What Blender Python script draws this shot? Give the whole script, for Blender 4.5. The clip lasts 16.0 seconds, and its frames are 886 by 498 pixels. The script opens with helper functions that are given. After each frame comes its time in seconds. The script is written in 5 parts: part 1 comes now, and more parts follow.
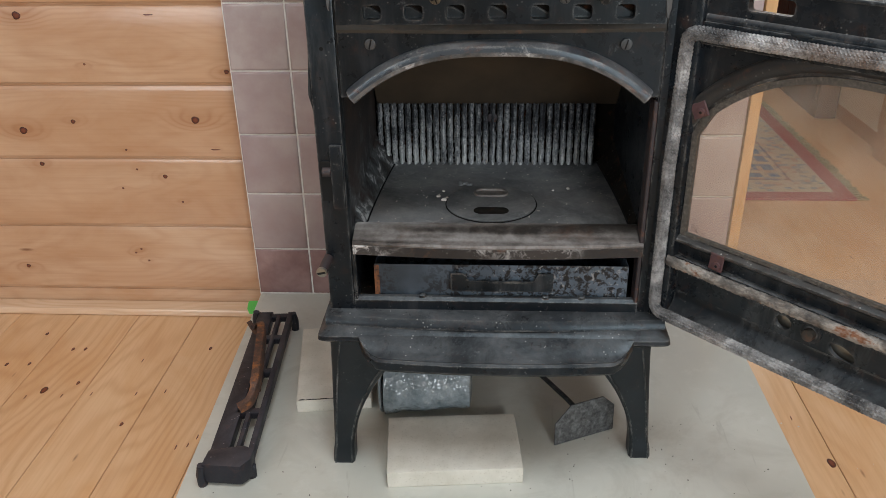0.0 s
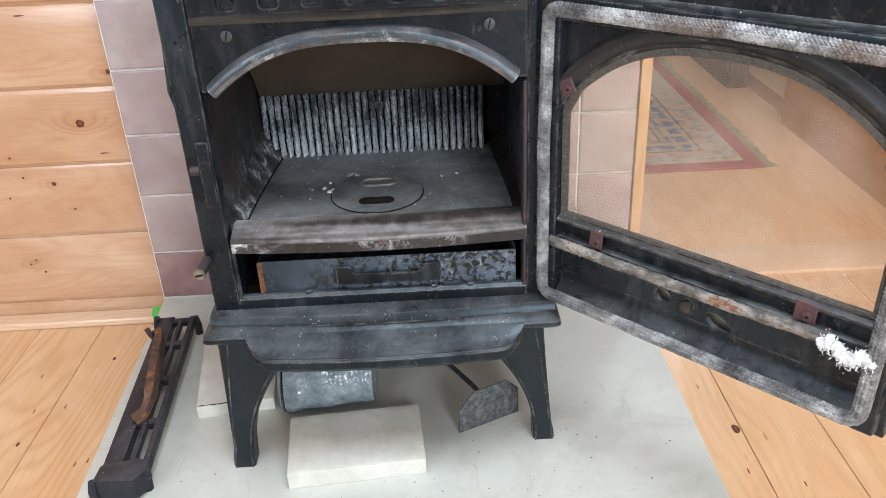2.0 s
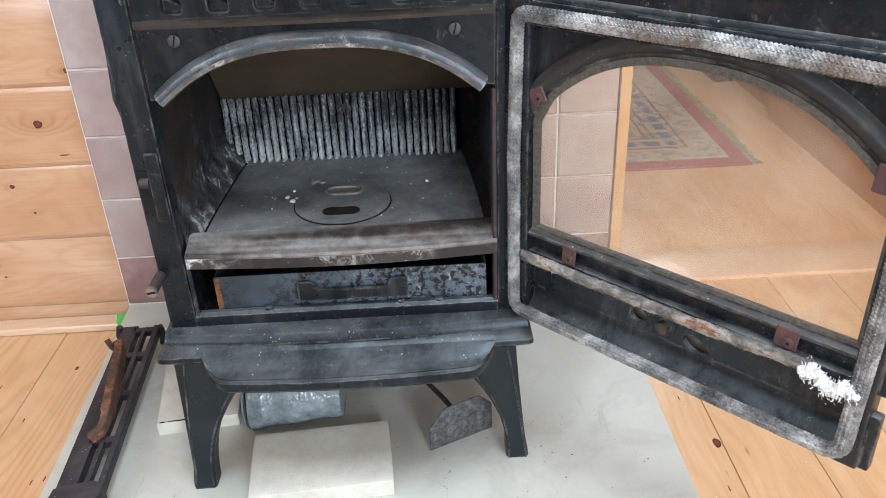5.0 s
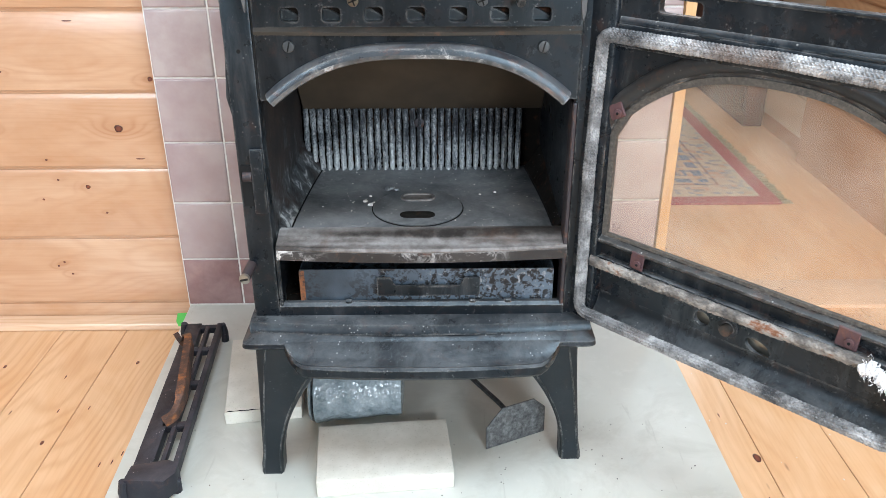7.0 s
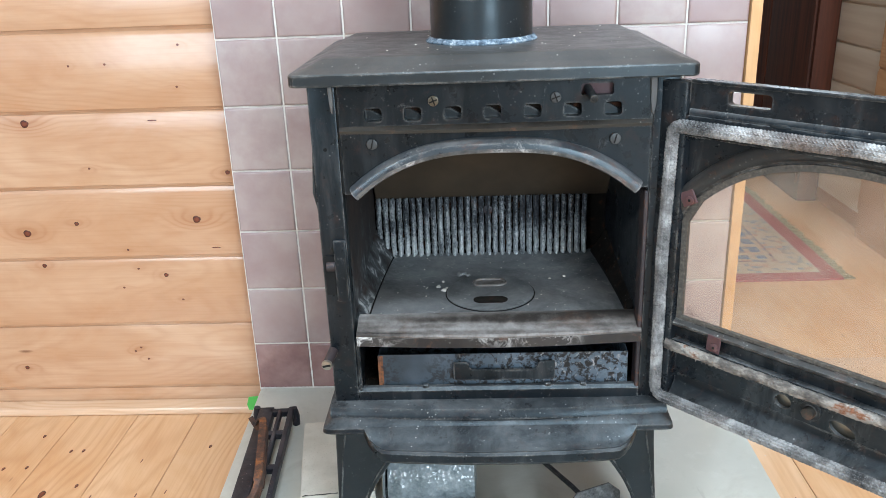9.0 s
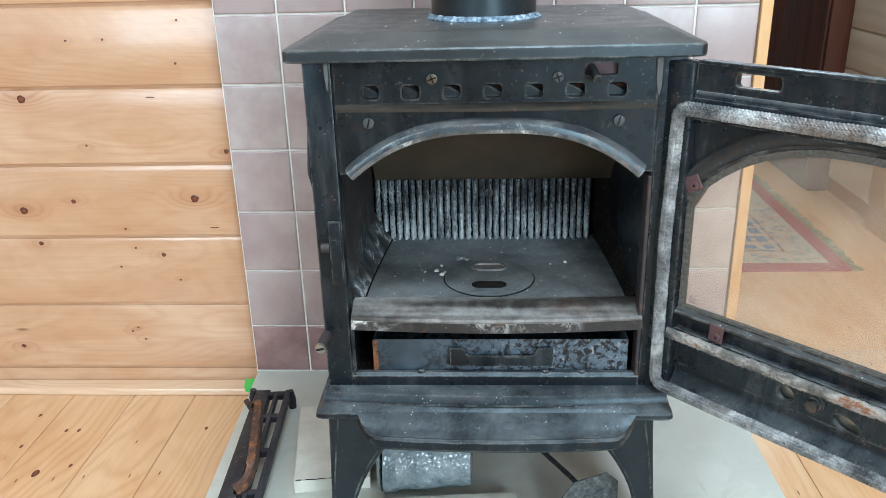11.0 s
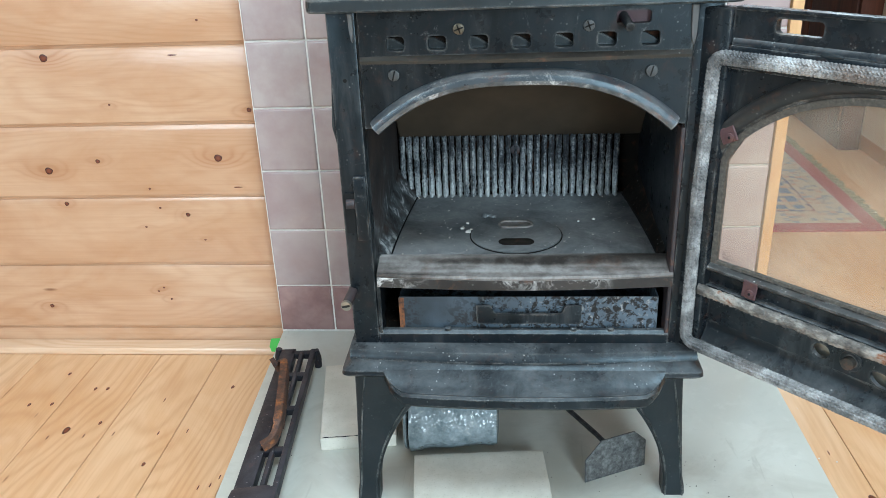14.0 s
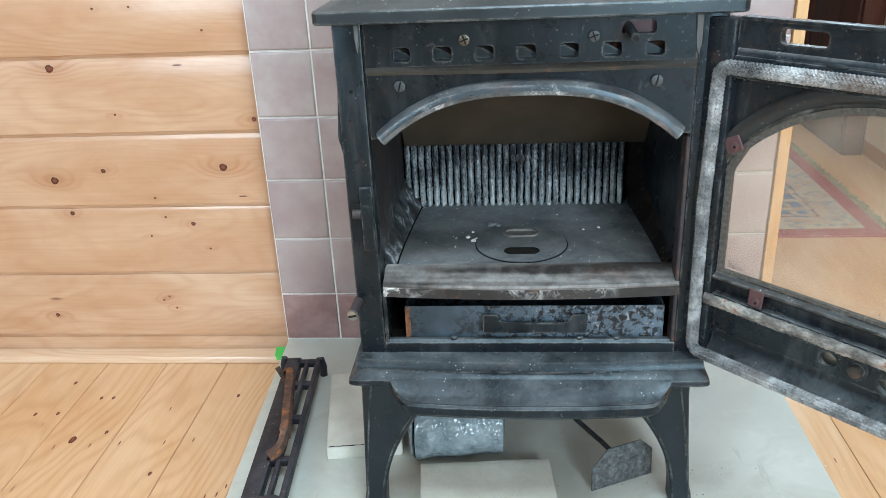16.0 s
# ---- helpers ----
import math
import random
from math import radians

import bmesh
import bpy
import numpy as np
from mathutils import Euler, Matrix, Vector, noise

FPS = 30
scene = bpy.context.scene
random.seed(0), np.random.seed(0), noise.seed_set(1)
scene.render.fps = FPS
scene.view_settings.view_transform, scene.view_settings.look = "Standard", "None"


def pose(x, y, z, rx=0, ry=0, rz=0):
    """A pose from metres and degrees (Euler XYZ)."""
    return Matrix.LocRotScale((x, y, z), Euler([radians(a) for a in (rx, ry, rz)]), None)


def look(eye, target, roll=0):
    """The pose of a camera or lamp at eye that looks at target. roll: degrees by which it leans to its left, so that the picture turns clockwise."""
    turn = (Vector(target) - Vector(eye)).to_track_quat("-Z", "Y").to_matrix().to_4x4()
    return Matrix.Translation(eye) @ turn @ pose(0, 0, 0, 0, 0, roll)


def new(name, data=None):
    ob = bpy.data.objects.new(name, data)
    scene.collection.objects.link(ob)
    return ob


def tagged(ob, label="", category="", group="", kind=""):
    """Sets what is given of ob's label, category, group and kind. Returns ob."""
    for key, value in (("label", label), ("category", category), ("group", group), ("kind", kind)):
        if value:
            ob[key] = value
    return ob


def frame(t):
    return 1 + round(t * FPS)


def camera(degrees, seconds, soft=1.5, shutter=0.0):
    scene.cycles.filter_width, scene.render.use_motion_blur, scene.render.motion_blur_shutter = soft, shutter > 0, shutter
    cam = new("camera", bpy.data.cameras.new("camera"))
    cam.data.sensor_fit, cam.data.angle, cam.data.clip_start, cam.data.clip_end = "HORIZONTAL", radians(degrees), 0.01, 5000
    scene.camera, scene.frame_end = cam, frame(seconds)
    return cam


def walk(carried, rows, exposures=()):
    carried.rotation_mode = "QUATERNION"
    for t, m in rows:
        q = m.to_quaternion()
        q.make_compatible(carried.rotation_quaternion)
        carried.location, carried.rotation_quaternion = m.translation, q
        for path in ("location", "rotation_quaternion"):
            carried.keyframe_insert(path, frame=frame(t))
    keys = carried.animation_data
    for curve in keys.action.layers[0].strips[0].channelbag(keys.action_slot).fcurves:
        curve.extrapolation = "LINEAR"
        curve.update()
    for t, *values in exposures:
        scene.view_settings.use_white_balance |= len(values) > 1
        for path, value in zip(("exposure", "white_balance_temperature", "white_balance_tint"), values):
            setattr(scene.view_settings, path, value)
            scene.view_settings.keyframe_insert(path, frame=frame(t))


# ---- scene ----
cam = camera(57.7, 16.0, 0.75)
PATH = [
    (0, (0.041, -0.001, 0.832), (-0.068, 1.78, -0.072), -1.0),
    (0.5, (0.06, 0.005, 0.826), (-0.031, 1.782, -0.086), -1.3),
    (1, (0.072, 0.004, 0.827), (0.011, 1.779, -0.093), -1.6),
    (1.5, (0.094, 0.009, 0.823), (0.067, 1.779, -0.107), -2.2),
    (2, (0.122, 0.019, 0.824), (0.134, 1.787, -0.112), -2.8),
    (2.5, (0.149, 0.027, 0.826), (0.201, 1.793, -0.111), -3.3),
    (3, (0.162, 0.029, 0.833), (0.243, 1.791, -0.109), -3.6),
    (3.5, (0.175, 0.031, 0.835), (0.261, 1.79, -0.113), -3.6),
    (4, (0.17, 0.045, 0.83), (0.242, 1.797, -0.132), -3.5),
    (4.2, (0.161, 0.05, 0.83), (0.225, 1.8, -0.137), -3.4),
    (6.3, (0.141, 0.102, 0.826), (0.141, 1.86, -0.129), -1.4),
    (6.5, (0.13, 0.08, 0.837), (0.141, 1.846, -0.102), -1.0),
    (7, (0.067, -0.002, 0.82), (0.09, 1.795, -0.056), -0.1),
    (7.5, (0.035, -0.014, 0.831), (0.038, 1.818, 0.028), -0.3),
    (8, (0.034, -0.024, 0.842), (-0.01, 1.84, 0.12), -1.3),
    (8.2, (0.02, -0.027, 0.841), (-0.031, 1.848, 0.146), -1.7),
    (10.3, (0.044, -0.011, 0.848), (-0.064, 1.85, 0.123), -1.9),
    (10.5, (0.04, -0.008, 0.843), (-0.063, 1.851, 0.114), -1.7),
    (11, (0.039, -0.004, 0.832), (-0.062, 1.854, 0.099), -1.5),
    (11.5, (0.041, -0.002, 0.83), (-0.054, 1.854, 0.092), -1.5),
    (12, (0.036, -0.01, 0.839), (-0.043, 1.846, 0.099), -1.4),
    (12.5, (0.052, 0.007, 0.83), (-0.032, 1.859, 0.079), -1.4),
    (13, (0.046, 0.012, 0.818), (-0.051, 1.853, 0.042), -1.7),
    (13.5, (0.034, 0.007, 0.819), (-0.088, 1.836, 0.02), -2.0),
    (14, (0.032, 0.005, 0.817), (-0.123, 1.827, 0.005), -2.3),
    (14.5, (0.028, 0.005, 0.813), (-0.145, 1.824, -0.001), -2.7),
    (15, (0.024, 0.001, 0.812), (-0.145, 1.821, 0.0), -2.7),
    (15.5, (0.026, 0.002, 0.816), (-0.143, 1.826, 0.014), -2.6),
    (16, (0.028, 0.005, 0.823), (-0.133, 1.831, 0.023), -2.6),
]
EXPOSURES = [(0.0, -0.58, 7000, 14), (0.5, -0.05, 6450, 13), (1.0, 0.12, 6450, 13), (2.5, 0.2, 6450, 13), (4.2, 0.1, 6450, 13), (6.5, 0.42, 6280, 11), (7.0, 0.42, 6280, 11), (8.0, 0.32, 6280, 11), (10.5, 0.27, 5880, 1), (16.0, 0.25, 5880, 1)]
walk(cam, [(t, look(eye, target, roll)) for t, eye, target, roll in PATH], EXPOSURES)

# ---- world, windows and light ----
world = bpy.data.worlds.new("sky")
scene.world = world
world.use_nodes = True
wn = world.node_tree
sky = wn.nodes.new("ShaderNodeTexSky")
sky.sky_type, sky.sun_disc = "NISHITA", False
sky.sun_elevation, sky.sun_rotation = radians(38), radians(210)
wn.links.new(sky.outputs["Color"], wn.nodes["Background"].inputs["Color"])
wn.nodes["Background"].inputs["Strength"].default_value = 0.05


def window_light(name, at, target, wide, high, watts, colour):
    data = bpy.data.lights.new(name, "AREA")
    data.shape, data.size, data.size_y, data.energy, data.color = "RECTANGLE", wide, high, watts, colour
    lamp = new(name, data)
    lamp.matrix_world = look(at, target)
    return lamp


DAY = (0.80, 0.91, 1.0)
window_light("skylight", (0.35, 0.28, 2.44), (0.3, 0.55, 0.0), 1.15, 0.85, 47, DAY)
window_light("window_light_left", (-1.75, -2.46, 1.5), (0.0, 1.2, 0.45), 1.05, 1.15, 32, DAY)
window_light("window_light_west", (-2.36, -1.2, 1.5), (-0.4, 0.6, 0.4), 2.0, 1.1, 8, DAY)
window_light("glazed_door_light", (1.3, -2.46, 1.2), (0.3, 1.0, 0.3), 0.9, 1.65, 84, DAY)
# unseen fill lamp, added to brighten the next room
window_light("window_light_next_room", (1.215, 3.45, 1.52), (0.3, 3.0, 0.0), 1.0, 0.9, 15, DAY)

# ---- materials ----


class Mat:
    """A node material with a few short ways to wire it."""

    def __init__(self, name, colour=(0.5, 0.5, 0.5), rough=0.5, metal=0.0, coat=0.0):
        self.m = bpy.data.materials.new(name)
        self.m.use_nodes = True
        self.t = self.m.node_tree
        self.b = self.t.nodes["Principled BSDF"]
        self.b.inputs["Base Color"].default_value = (*colour, 1)
        self.b.inputs["Roughness"].default_value = rough
        self.b.inputs["Metallic"].default_value = metal
        self.b.inputs["Coat Weight"].default_value = coat

    def node(self, kind, **sets):
        n = self.t.nodes.new("ShaderNode" + kind)
        for k, v in sets.items():
            setattr(n, k, v)
        return n

    def link(self, a, b):
        self.t.links.new(a, b)

    def put(self, where, a):
        self.link(a, self.b.inputs[where])

    def coords(self, scale=(1, 1, 1), kind="Object", jitter=False):
        c = self.node("TexCoord").outputs[kind]
        if jitter:
            info = self.node("ObjectInfo")
            mul = self.node("VectorMath", operation="SCALE")
            mul.inputs[0].default_value = (7.3, 3.1, 5.7)
            self.link(info.outputs["Random"], mul.inputs["Scale"])
            add = self.node("VectorMath", operation="ADD")
            self.link(c, add.inputs[0])
            self.link(mul.outputs[0], add.inputs[1])
            c = add.outputs[0]
        m = self.node("Mapping")
        m.inputs["Scale"].default_value = scale
        self.link(c, m.inputs["Vector"])
        return m.outputs[0]

    def noise(self, vec, scale, detail=4, rough=0.55, dist=0.0):
        n = self.node("TexNoise")
        n.inputs["Scale"].default_value, n.inputs["Detail"].default_value = scale, detail
        n.inputs["Roughness"].default_value, n.inputs["Distortion"].default_value = rough, dist
        self.link(vec, n.inputs["Vector"])
        return n.outputs["Fac"]

    def voronoi(self, vec, scale, out="Distance"):
        n = self.node("TexVoronoi")
        n.inputs["Scale"].default_value = scale
        self.link(vec, n.inputs["Vector"])
        return n.outputs[out]

    def ramp(self, fac, *stops, constant=False):
        r = self.node("ValToRGB")
        e = r.color_ramp.elements
        if constant:
            r.color_ramp.interpolation = "CONSTANT"
        while len(e) < len(stops):
            e.new(0.5)
        for el, (p, c) in zip(e, stops):
            el.position = p
            el.color = (*c, 1) if len(c) == 3 else c
        self.link(fac, r.inputs[0])
        return r.outputs[0]

    def grey(self, fac, lo, hi, a=0.0, b=1.0):
        n = self.node("MapRange")
        for k, v in zip(("From Min", "From Max", "To Min", "To Max"), (lo, hi, a, b)):
            n.inputs[k].default_value = v
        self.link(fac, n.inputs["Value"])
        return n.outputs[0]

    def math(self, op, a, b=None):
        n = self.node("Math", operation=op)
        for i, v in enumerate((a, b)):
            if v is None:
                continue
            if isinstance(v, (int, float)):
                n.inputs[i].default_value = v
            else:
                self.link(v, n.inputs[i])
        return n.outputs[0]

    def mix(self, fac, a, b, blend="MIX"):
        n = self.node("Mix", data_type="RGBA", blend_type=blend)
        for i, v in ((0, fac), (6, a), (7, b)):
            if isinstance(v, (int, float)):
                n.inputs[i].default_value = v
            elif isinstance(v, tuple):
                n.inputs[i].default_value = (*v, 1)
            else:
                self.link(v, n.inputs[i])
        return n.outputs[2]

    def bump(self, height, strength=0.3, distance=0.001):
        n = self.node("Bump")
        n.inputs["Strength"].default_value, n.inputs["Distance"].default_value = strength, distance
        self.link(height, n.inputs["Height"])
        self.put("Normal", n.outputs[0])


# knots of the clad wall: place along, height, radius
WALL_KNOTS = [(-0.807, 0.373, 8), (-0.71, 0.39, 5), (-0.484, 0.393, 8), (-0.788, 0.308, 5), (-0.558, 0.284, 5), (-0.609, 0.298, 3),
              (-0.767, 0.578, 8), (-0.666, 0.494, 3), (-0.537, 0.578, 2), (-0.668, 0.676, 3), (-0.604, 0.677, 3), (-0.472, 0.706, 3),
              (-0.484, 0.635, 3), (-0.643, 0.26, 3), (-0.533, 0.233, 3), (-0.869, 0.092, 5), (-0.632, 0.132, 3), (-0.621, 0.107, 3),
              (-0.644, 0.124, 3), (-0.415, 0.48, 5), (-0.622, 0.336, 3), (-0.455, 0.337, 2)]


def pine(name, axes, pale, mid, dark, rough, coat=0.0, knots=5.0, bump=0.12, flame=0.42, marks=(), ring=0.0065):
    """Knotty pine; axes: along the grain, across the face, into the board. marks: knots (x, z, size) that bend the rings."""
    along, across, depth = axes
    k = Mat(name, pale, rough, coat=coat)
    k.b.inputs["Coat Roughness"].default_value = 0.15
    k.b.inputs["Specular IOR Level"].default_value = 0.22
    r1 = k.node("ObjectInfo").outputs["Random"]
    r2 = k.math("FRACT", k.math("MULTIPLY", r1, 17.31))
    r3 = k.math("FRACT", k.math("MULTIPLY", r1, 41.7))
    sep = k.node("SeparateXYZ")
    k.link(k.node("TexCoord").outputs["Object"], sep.inputs[0])

    def stretched(a, b):
        q = [b, b, b]
        q["xyz".index(along)] = a
        return k.coords(tuple(q), jitter=True)
    slow = k.noise(stretched(1.5, 5.0), 1.0, 2, 0.5)
    quick = k.noise(stretched(4.0, 26.0), 1.0, 3, 0.55)
    u = k.math("SUBTRACT", sep.outputs[across.upper()], k.math("MULTIPLY", r2, 0.12))
    w = k.math("ADD", k.math("MULTIPLY", sep.outputs[along.upper()], k.math("MULTIPLY", k.math("SUBTRACT", r1, 0.5), 0.07)), k.math("MULTIPLY", slow, 0.16))
    w = k.math("ADD", w, k.math("MULTIPLY", r3, 0.05))
    rad = k.math("SQRT", k.math("ADD", k.math("MULTIPLY", u, u), k.math("MULTIPLY", w, w)))
    rad = k.math("ADD", rad, k.math("MULTIPLY", quick, 0.007))
    near = None
    if marks:
        where = k.node("NewGeometry").outputs["Position"]
        for x, z, size in marks:
            va = k.node("VectorMath", operation="MULTIPLY_ADD")
            va.inputs[1].default_value, va.inputs[2].default_value = (0.62, 0, 1.5), (-0.62 * x, 0, -1.5 * z)
            k.link(where, va.inputs[0])
            ln = k.node("VectorMath", operation="LENGTH")
            k.link(va.outputs[0], ln.inputs[0])
            mr = k.node("MapRange", interpolation_type="SMOOTHSTEP")
            for key, val in zip(("From Min", "From Max", "To Min", "To Max"), (0.0, 0.0058 * size, 0.16 * size, 0.0)):
                mr.inputs[key].default_value = val
            k.link(ln.outputs["Value"], mr.inputs["Value"])
            near = mr.outputs[0] if near is None else k.math("ADD", near, mr.outputs[0])
        rad = k.math("ADD", rad, k.math("MULTIPLY", near, 0.013))
    wave = k.math("SINE", k.math("MULTIPLY", rad, 6.2832 / ring))
    late = k.math("POWER", k.grey(wave, -1.0, 1.0), 2.2)
    fibre = k.noise(stretched(5.0, 260.0), 1.0, 3, 0.6)
    big = k.noise(stretched(4.0, 11.0), 1.0, 5, 0.6, 0.6)
    col = k.mix(k.grey(big, 0.34, 0.68, 0.0, 0.7), pale, mid)
    gate = k.grey(k.noise(stretched(1.8, 7.0), 1.0, 2), 0.38, 0.62, flame * 0.25, flame)
    if near is not None:
        gate = k.math("ADD", gate, k.math("MULTIPLY", near, 0.22))
    col = k.mix(k.math("MULTIPLY", late, gate), col, dark)
    col = k.mix(k.grey(fibre, 0.45, 0.85, 0.0, 0.22), col, dark)
    if near is not None:
        col = k.mix(k.math("MULTIPLY", near, 0.30), col, dark)
    col = k.mix(k.math("MULTIPLY", r3, 0.25), col, mid)
    ks = [knots * 4, knots * 4, knots * 4]
    ks["xyz".index(along)] = knots
    spots = k.voronoi(k.coords(tuple(ks), jitter=True), 1.0)
    spots = k.math("MULTIPLY", k.grey(spots, 0.025, 0.085, 0.75, 0.0), k.grey(k.noise(k.coords((1, 1, 1), jitter=True), 7.0, 1), 0.44, 0.5))
    col = k.mix(spots, col, (0.16, 0.055, 0.025))
    k.put("Base Color", col)
    k.put("Roughness", k.grey(fibre, 0.2, 0.8, rough - 0.06, rough + 0.1))
    k.bump(k.math("ADD", fibre, k.math("MULTIPLY", late, 0.5)), bump, 0.0008)
    return k.m


WALL_PINE = pine("lacquered_pine_wall", "xzy", (0.62, 0.398, 0.252), (0.46, 0.228, 0.106), (0.33, 0.12, 0.042), 0.36, 0.9, 5.0, 0.10, 0.20, WALL_KNOTS)
SIDE_PINE = pine("lacquered_pine_side", "yzx", (0.62, 0.35, 0.18), (0.52, 0.26, 0.11), (0.38, 0.15, 0.05), 0.42, 0.15, 3.2)
FLOOR_PINE = pine("varnished_pine_floor", "yxz", (0.76, 0.505, 0.30), (0.63, 0.335, 0.15), (0.40, 0.14, 0.042), 0.33, 0.35, 7.0, 0.10, 0.24, (), 0.0105)
TRIM_PINE = pine("pine_trim", "zxy", (0.72, 0.46, 0.24), (0.62, 0.34, 0.14), (0.48, 0.22, 0.08), 0.42, 0.1, 2.0)
SKIRT_PINE = pine("pine_skirting", "xzy", (0.76, 0.535, 0.37), (0.64, 0.40, 0.235), (0.50, 0.24, 0.10), 0.30, 0.9, 2.0, 0.1, 0.25)


def knot_wood(name, flat):
    """Red-brown heart with a near-black ring; flat: weights of the two axes of the face."""
    k = Mat(name, (0.13, 0.045, 0.02), 0.5, coat=0.05)
    va = k.node("VectorMath", operation="MULTIPLY_ADD")
    va.inputs[1].default_value, va.inputs[2].default_value = flat, tuple(-0.5 * f for f in flat)
    k.link(k.node("TexCoord").outputs["Generated"], va.inputs[0])
    ln = k.node("VectorMath", operation="LENGTH")
    k.link(va.outputs[0], ln.inputs[0])
    v = k.coords((1, 1, 1), jitter=True)
    d = k.math("ADD", ln.outputs["Value"], k.grey(k.noise(v, 320, 4, 0.6, 1.0), 0.3, 0.7, -0.12, 0.12))
    k.put("Base Color", k.ramp(d, (0.10, (0.19, 0.05, 0.022)), (0.30, (0.13, 0.030, 0.014)), (0.44, (0.030, 0.008, 0.005)), (0.54, (0.13, 0.045, 0.018))))
    return k.m


KNOT, KNOT_FLOOR = knot_wood("pine_knot", (1, 0, 1)), knot_wood("floor_pine_knot", (1, 1, 0))


def iron(name, base, dust, rust=0.0, rough=0.48, dust_amount=0.5, scale=1.0, chalk_amount=0.08, vary=0.2, chalk_from=0.60, wear_glint=0.0, streaks=0.0, shine=0.5, even=0.04):
    """Worn black stove iron with ash dust lying on its upper faces, in two grain sizes."""
    k = Mat(name, base, rough, 0.0)
    k.b.inputs["Specular Tint"].default_value = (0.74, 0.91, 1.0, 1)
    v = k.coords((1, 1, 1), jitter=False)
    grain = k.noise(v, 420 * scale, 3, 0.6)
    cloud = k.noise(v, 16 * scale, 5, 0.65)
    col = k.mix(k.grey(cloud, 0.3, 0.75), tuple(c * (1 - vary) for c in base), tuple(c * (1 + vary * 1.3) for c in base))
    geo = k.node("NewGeometry")
    up = k.node("SeparateXYZ")
    k.link(geo.outputs["Normal"], up.inputs[0])
    lie = k.grey(up.outputs["Z"], 0.25, 0.9, 0.07, 1.0)
    film = k.math("MULTIPLY", k.grey(k.noise(v, 15 * scale, 8, 0.72, 0.5), 0.40, 0.66, even, 1.0), lie)
    col = k.mix(k.math("MULTIPLY", film, dust_amount), col, dust)
    chalk = k.math("MULTIPLY", k.grey(k.noise(v, 90 * scale, 7, 0.75, 0.6), chalk_from, chalk_from + 0.12), k.grey(k.noise(v, 9, 2), 0.44, 0.60))
    col = k.mix(k.math("MULTIPLY", chalk, chalk_amount), col, dust)
    if streaks:
        run = k.grey(k.noise(k.coords((34, 34, 5)), 1.0, 6, 0.7, 0.8), 0.50, 0.72)
        run = k.math("MULTIPLY", run, k.grey(k.noise(v, 7, 3), 0.40, 0.62))
        col = k.mix(k.math("MULTIPLY", run, streaks), col, dust)
    # pale rubbed edges, whose colour also paints in the highlights along the arrises
    if wear_glint:
        bev = k.node("Bevel", samples=4)
        bev.inputs["Radius"].default_value = 0.004
        dot = k.node("VectorMath", operation="DOT_PRODUCT")
        k.link(bev.outputs[0], dot.inputs[0])
        k.link(geo.outputs["Normal"], dot.inputs[1])
        rub_glint = k.math("MULTIPLY", k.grey(dot.outputs["Value"], 0.985, 0.90), k.grey(k.noise(v, 48, 6, 0.75), 0.44, 0.60))
        col = k.mix(k.math("MULTIPLY", rub_glint, wear_glint), col, (0.40, 0.39, 0.37))
    specks = k.grey(k.voronoi(v, 190 * scale), 0.10, 0.24, 1.0, 0.0)
    specks = k.math("MULTIPLY", specks, k.grey(k.noise(v, 60 * scale, 3), 0.56, 0.66))
    col = k.mix(k.math("MULTIPLY", specks, k.math("MULTIPLY", k.math("ADD", lie, 0.25), min(0.8, dust_amount * 1.6))), col, (0.5, 0.5, 0.48))
    if rust:
        spots = k.grey(k.noise(v, 55 * scale, 5, 0.7, 0.5), 0.56, 0.7)
        col = k.mix(k.math("MULTIPLY", spots, rust), col, (0.17, 0.065, 0.03))
    k.put("Base Color", col)
    k.put("Roughness", k.grey(k.noise(v, 34, 5, 0.7), 0.3, 0.7, rough - 0.06, rough + 0.12))
    k.b.inputs["Specular IOR Level"].default_value = shine
    k.bump(k.math("ADD", k.math("MULTIPLY", grain, 0.7), k.math("MULTIPLY", cloud, 1.8)), 0.20, 0.0008)
    return k.m


IRON = iron("black_stove_iron", (0.0040, 0.0057, 0.0082), (0.22, 0.23, 0.235), 0.09, 0.29, 0.46, 1.0, 0.55, 0.5, 0.595, 0.35, 0.15, 0.26, 0.22)
IRON_TOP = iron("dusty_stove_top", (0.012, 0.014, 0.016), (0.105, 0.097, 0.088), 0.06, 0.34, 0.70, 1.0, 0.3, 0.4, 0.57, 0.5, 0.0, 0.5, 0.55)
IRON_DOOR = iron("blue_black_door_iron", (0.0046, 0.0068, 0.0098), (0.23, 0.24, 0.245), 0.14, 0.26, 0.85, 1.0, 0.7, 0.5, 0.585, 0.32, 0.22, 0.34, 0.15)
IRON_LEG = iron("matt_leg_iron", (0.0075, 0.0085, 0.0100), (0.13, 0.13, 0.13), 0.05, 0.36, 0.25, 1.0, 0.2, 0.35, 0.60, 0.45, 0.05, 0.40)
ASHY = iron("ash_covered_iron", (0.115, 0.123, 0.128), (0.44, 0.445, 0.445), 0.06, 0.36, 0.62, 0.6, 0.9, 0.85, 0.54, 0.4, 0.2, 0.7, 0.05)
HOOD = iron("burnished_hood_iron", (0.022, 0.026, 0.031), (0.46, 0.45, 0.43), 0.30, 0.30, 0.30, 0.7, 0.5, 0.6, 0.54, 0.8)
WORN = iron("bare_worn_hood_edge", (0.06, 0.058, 0.057), (0.60, 0.59, 0.57), 0.45, 0.34, 0.5, 1.1, 0.9, 0.9, 0.50, 0.5, 0.25)

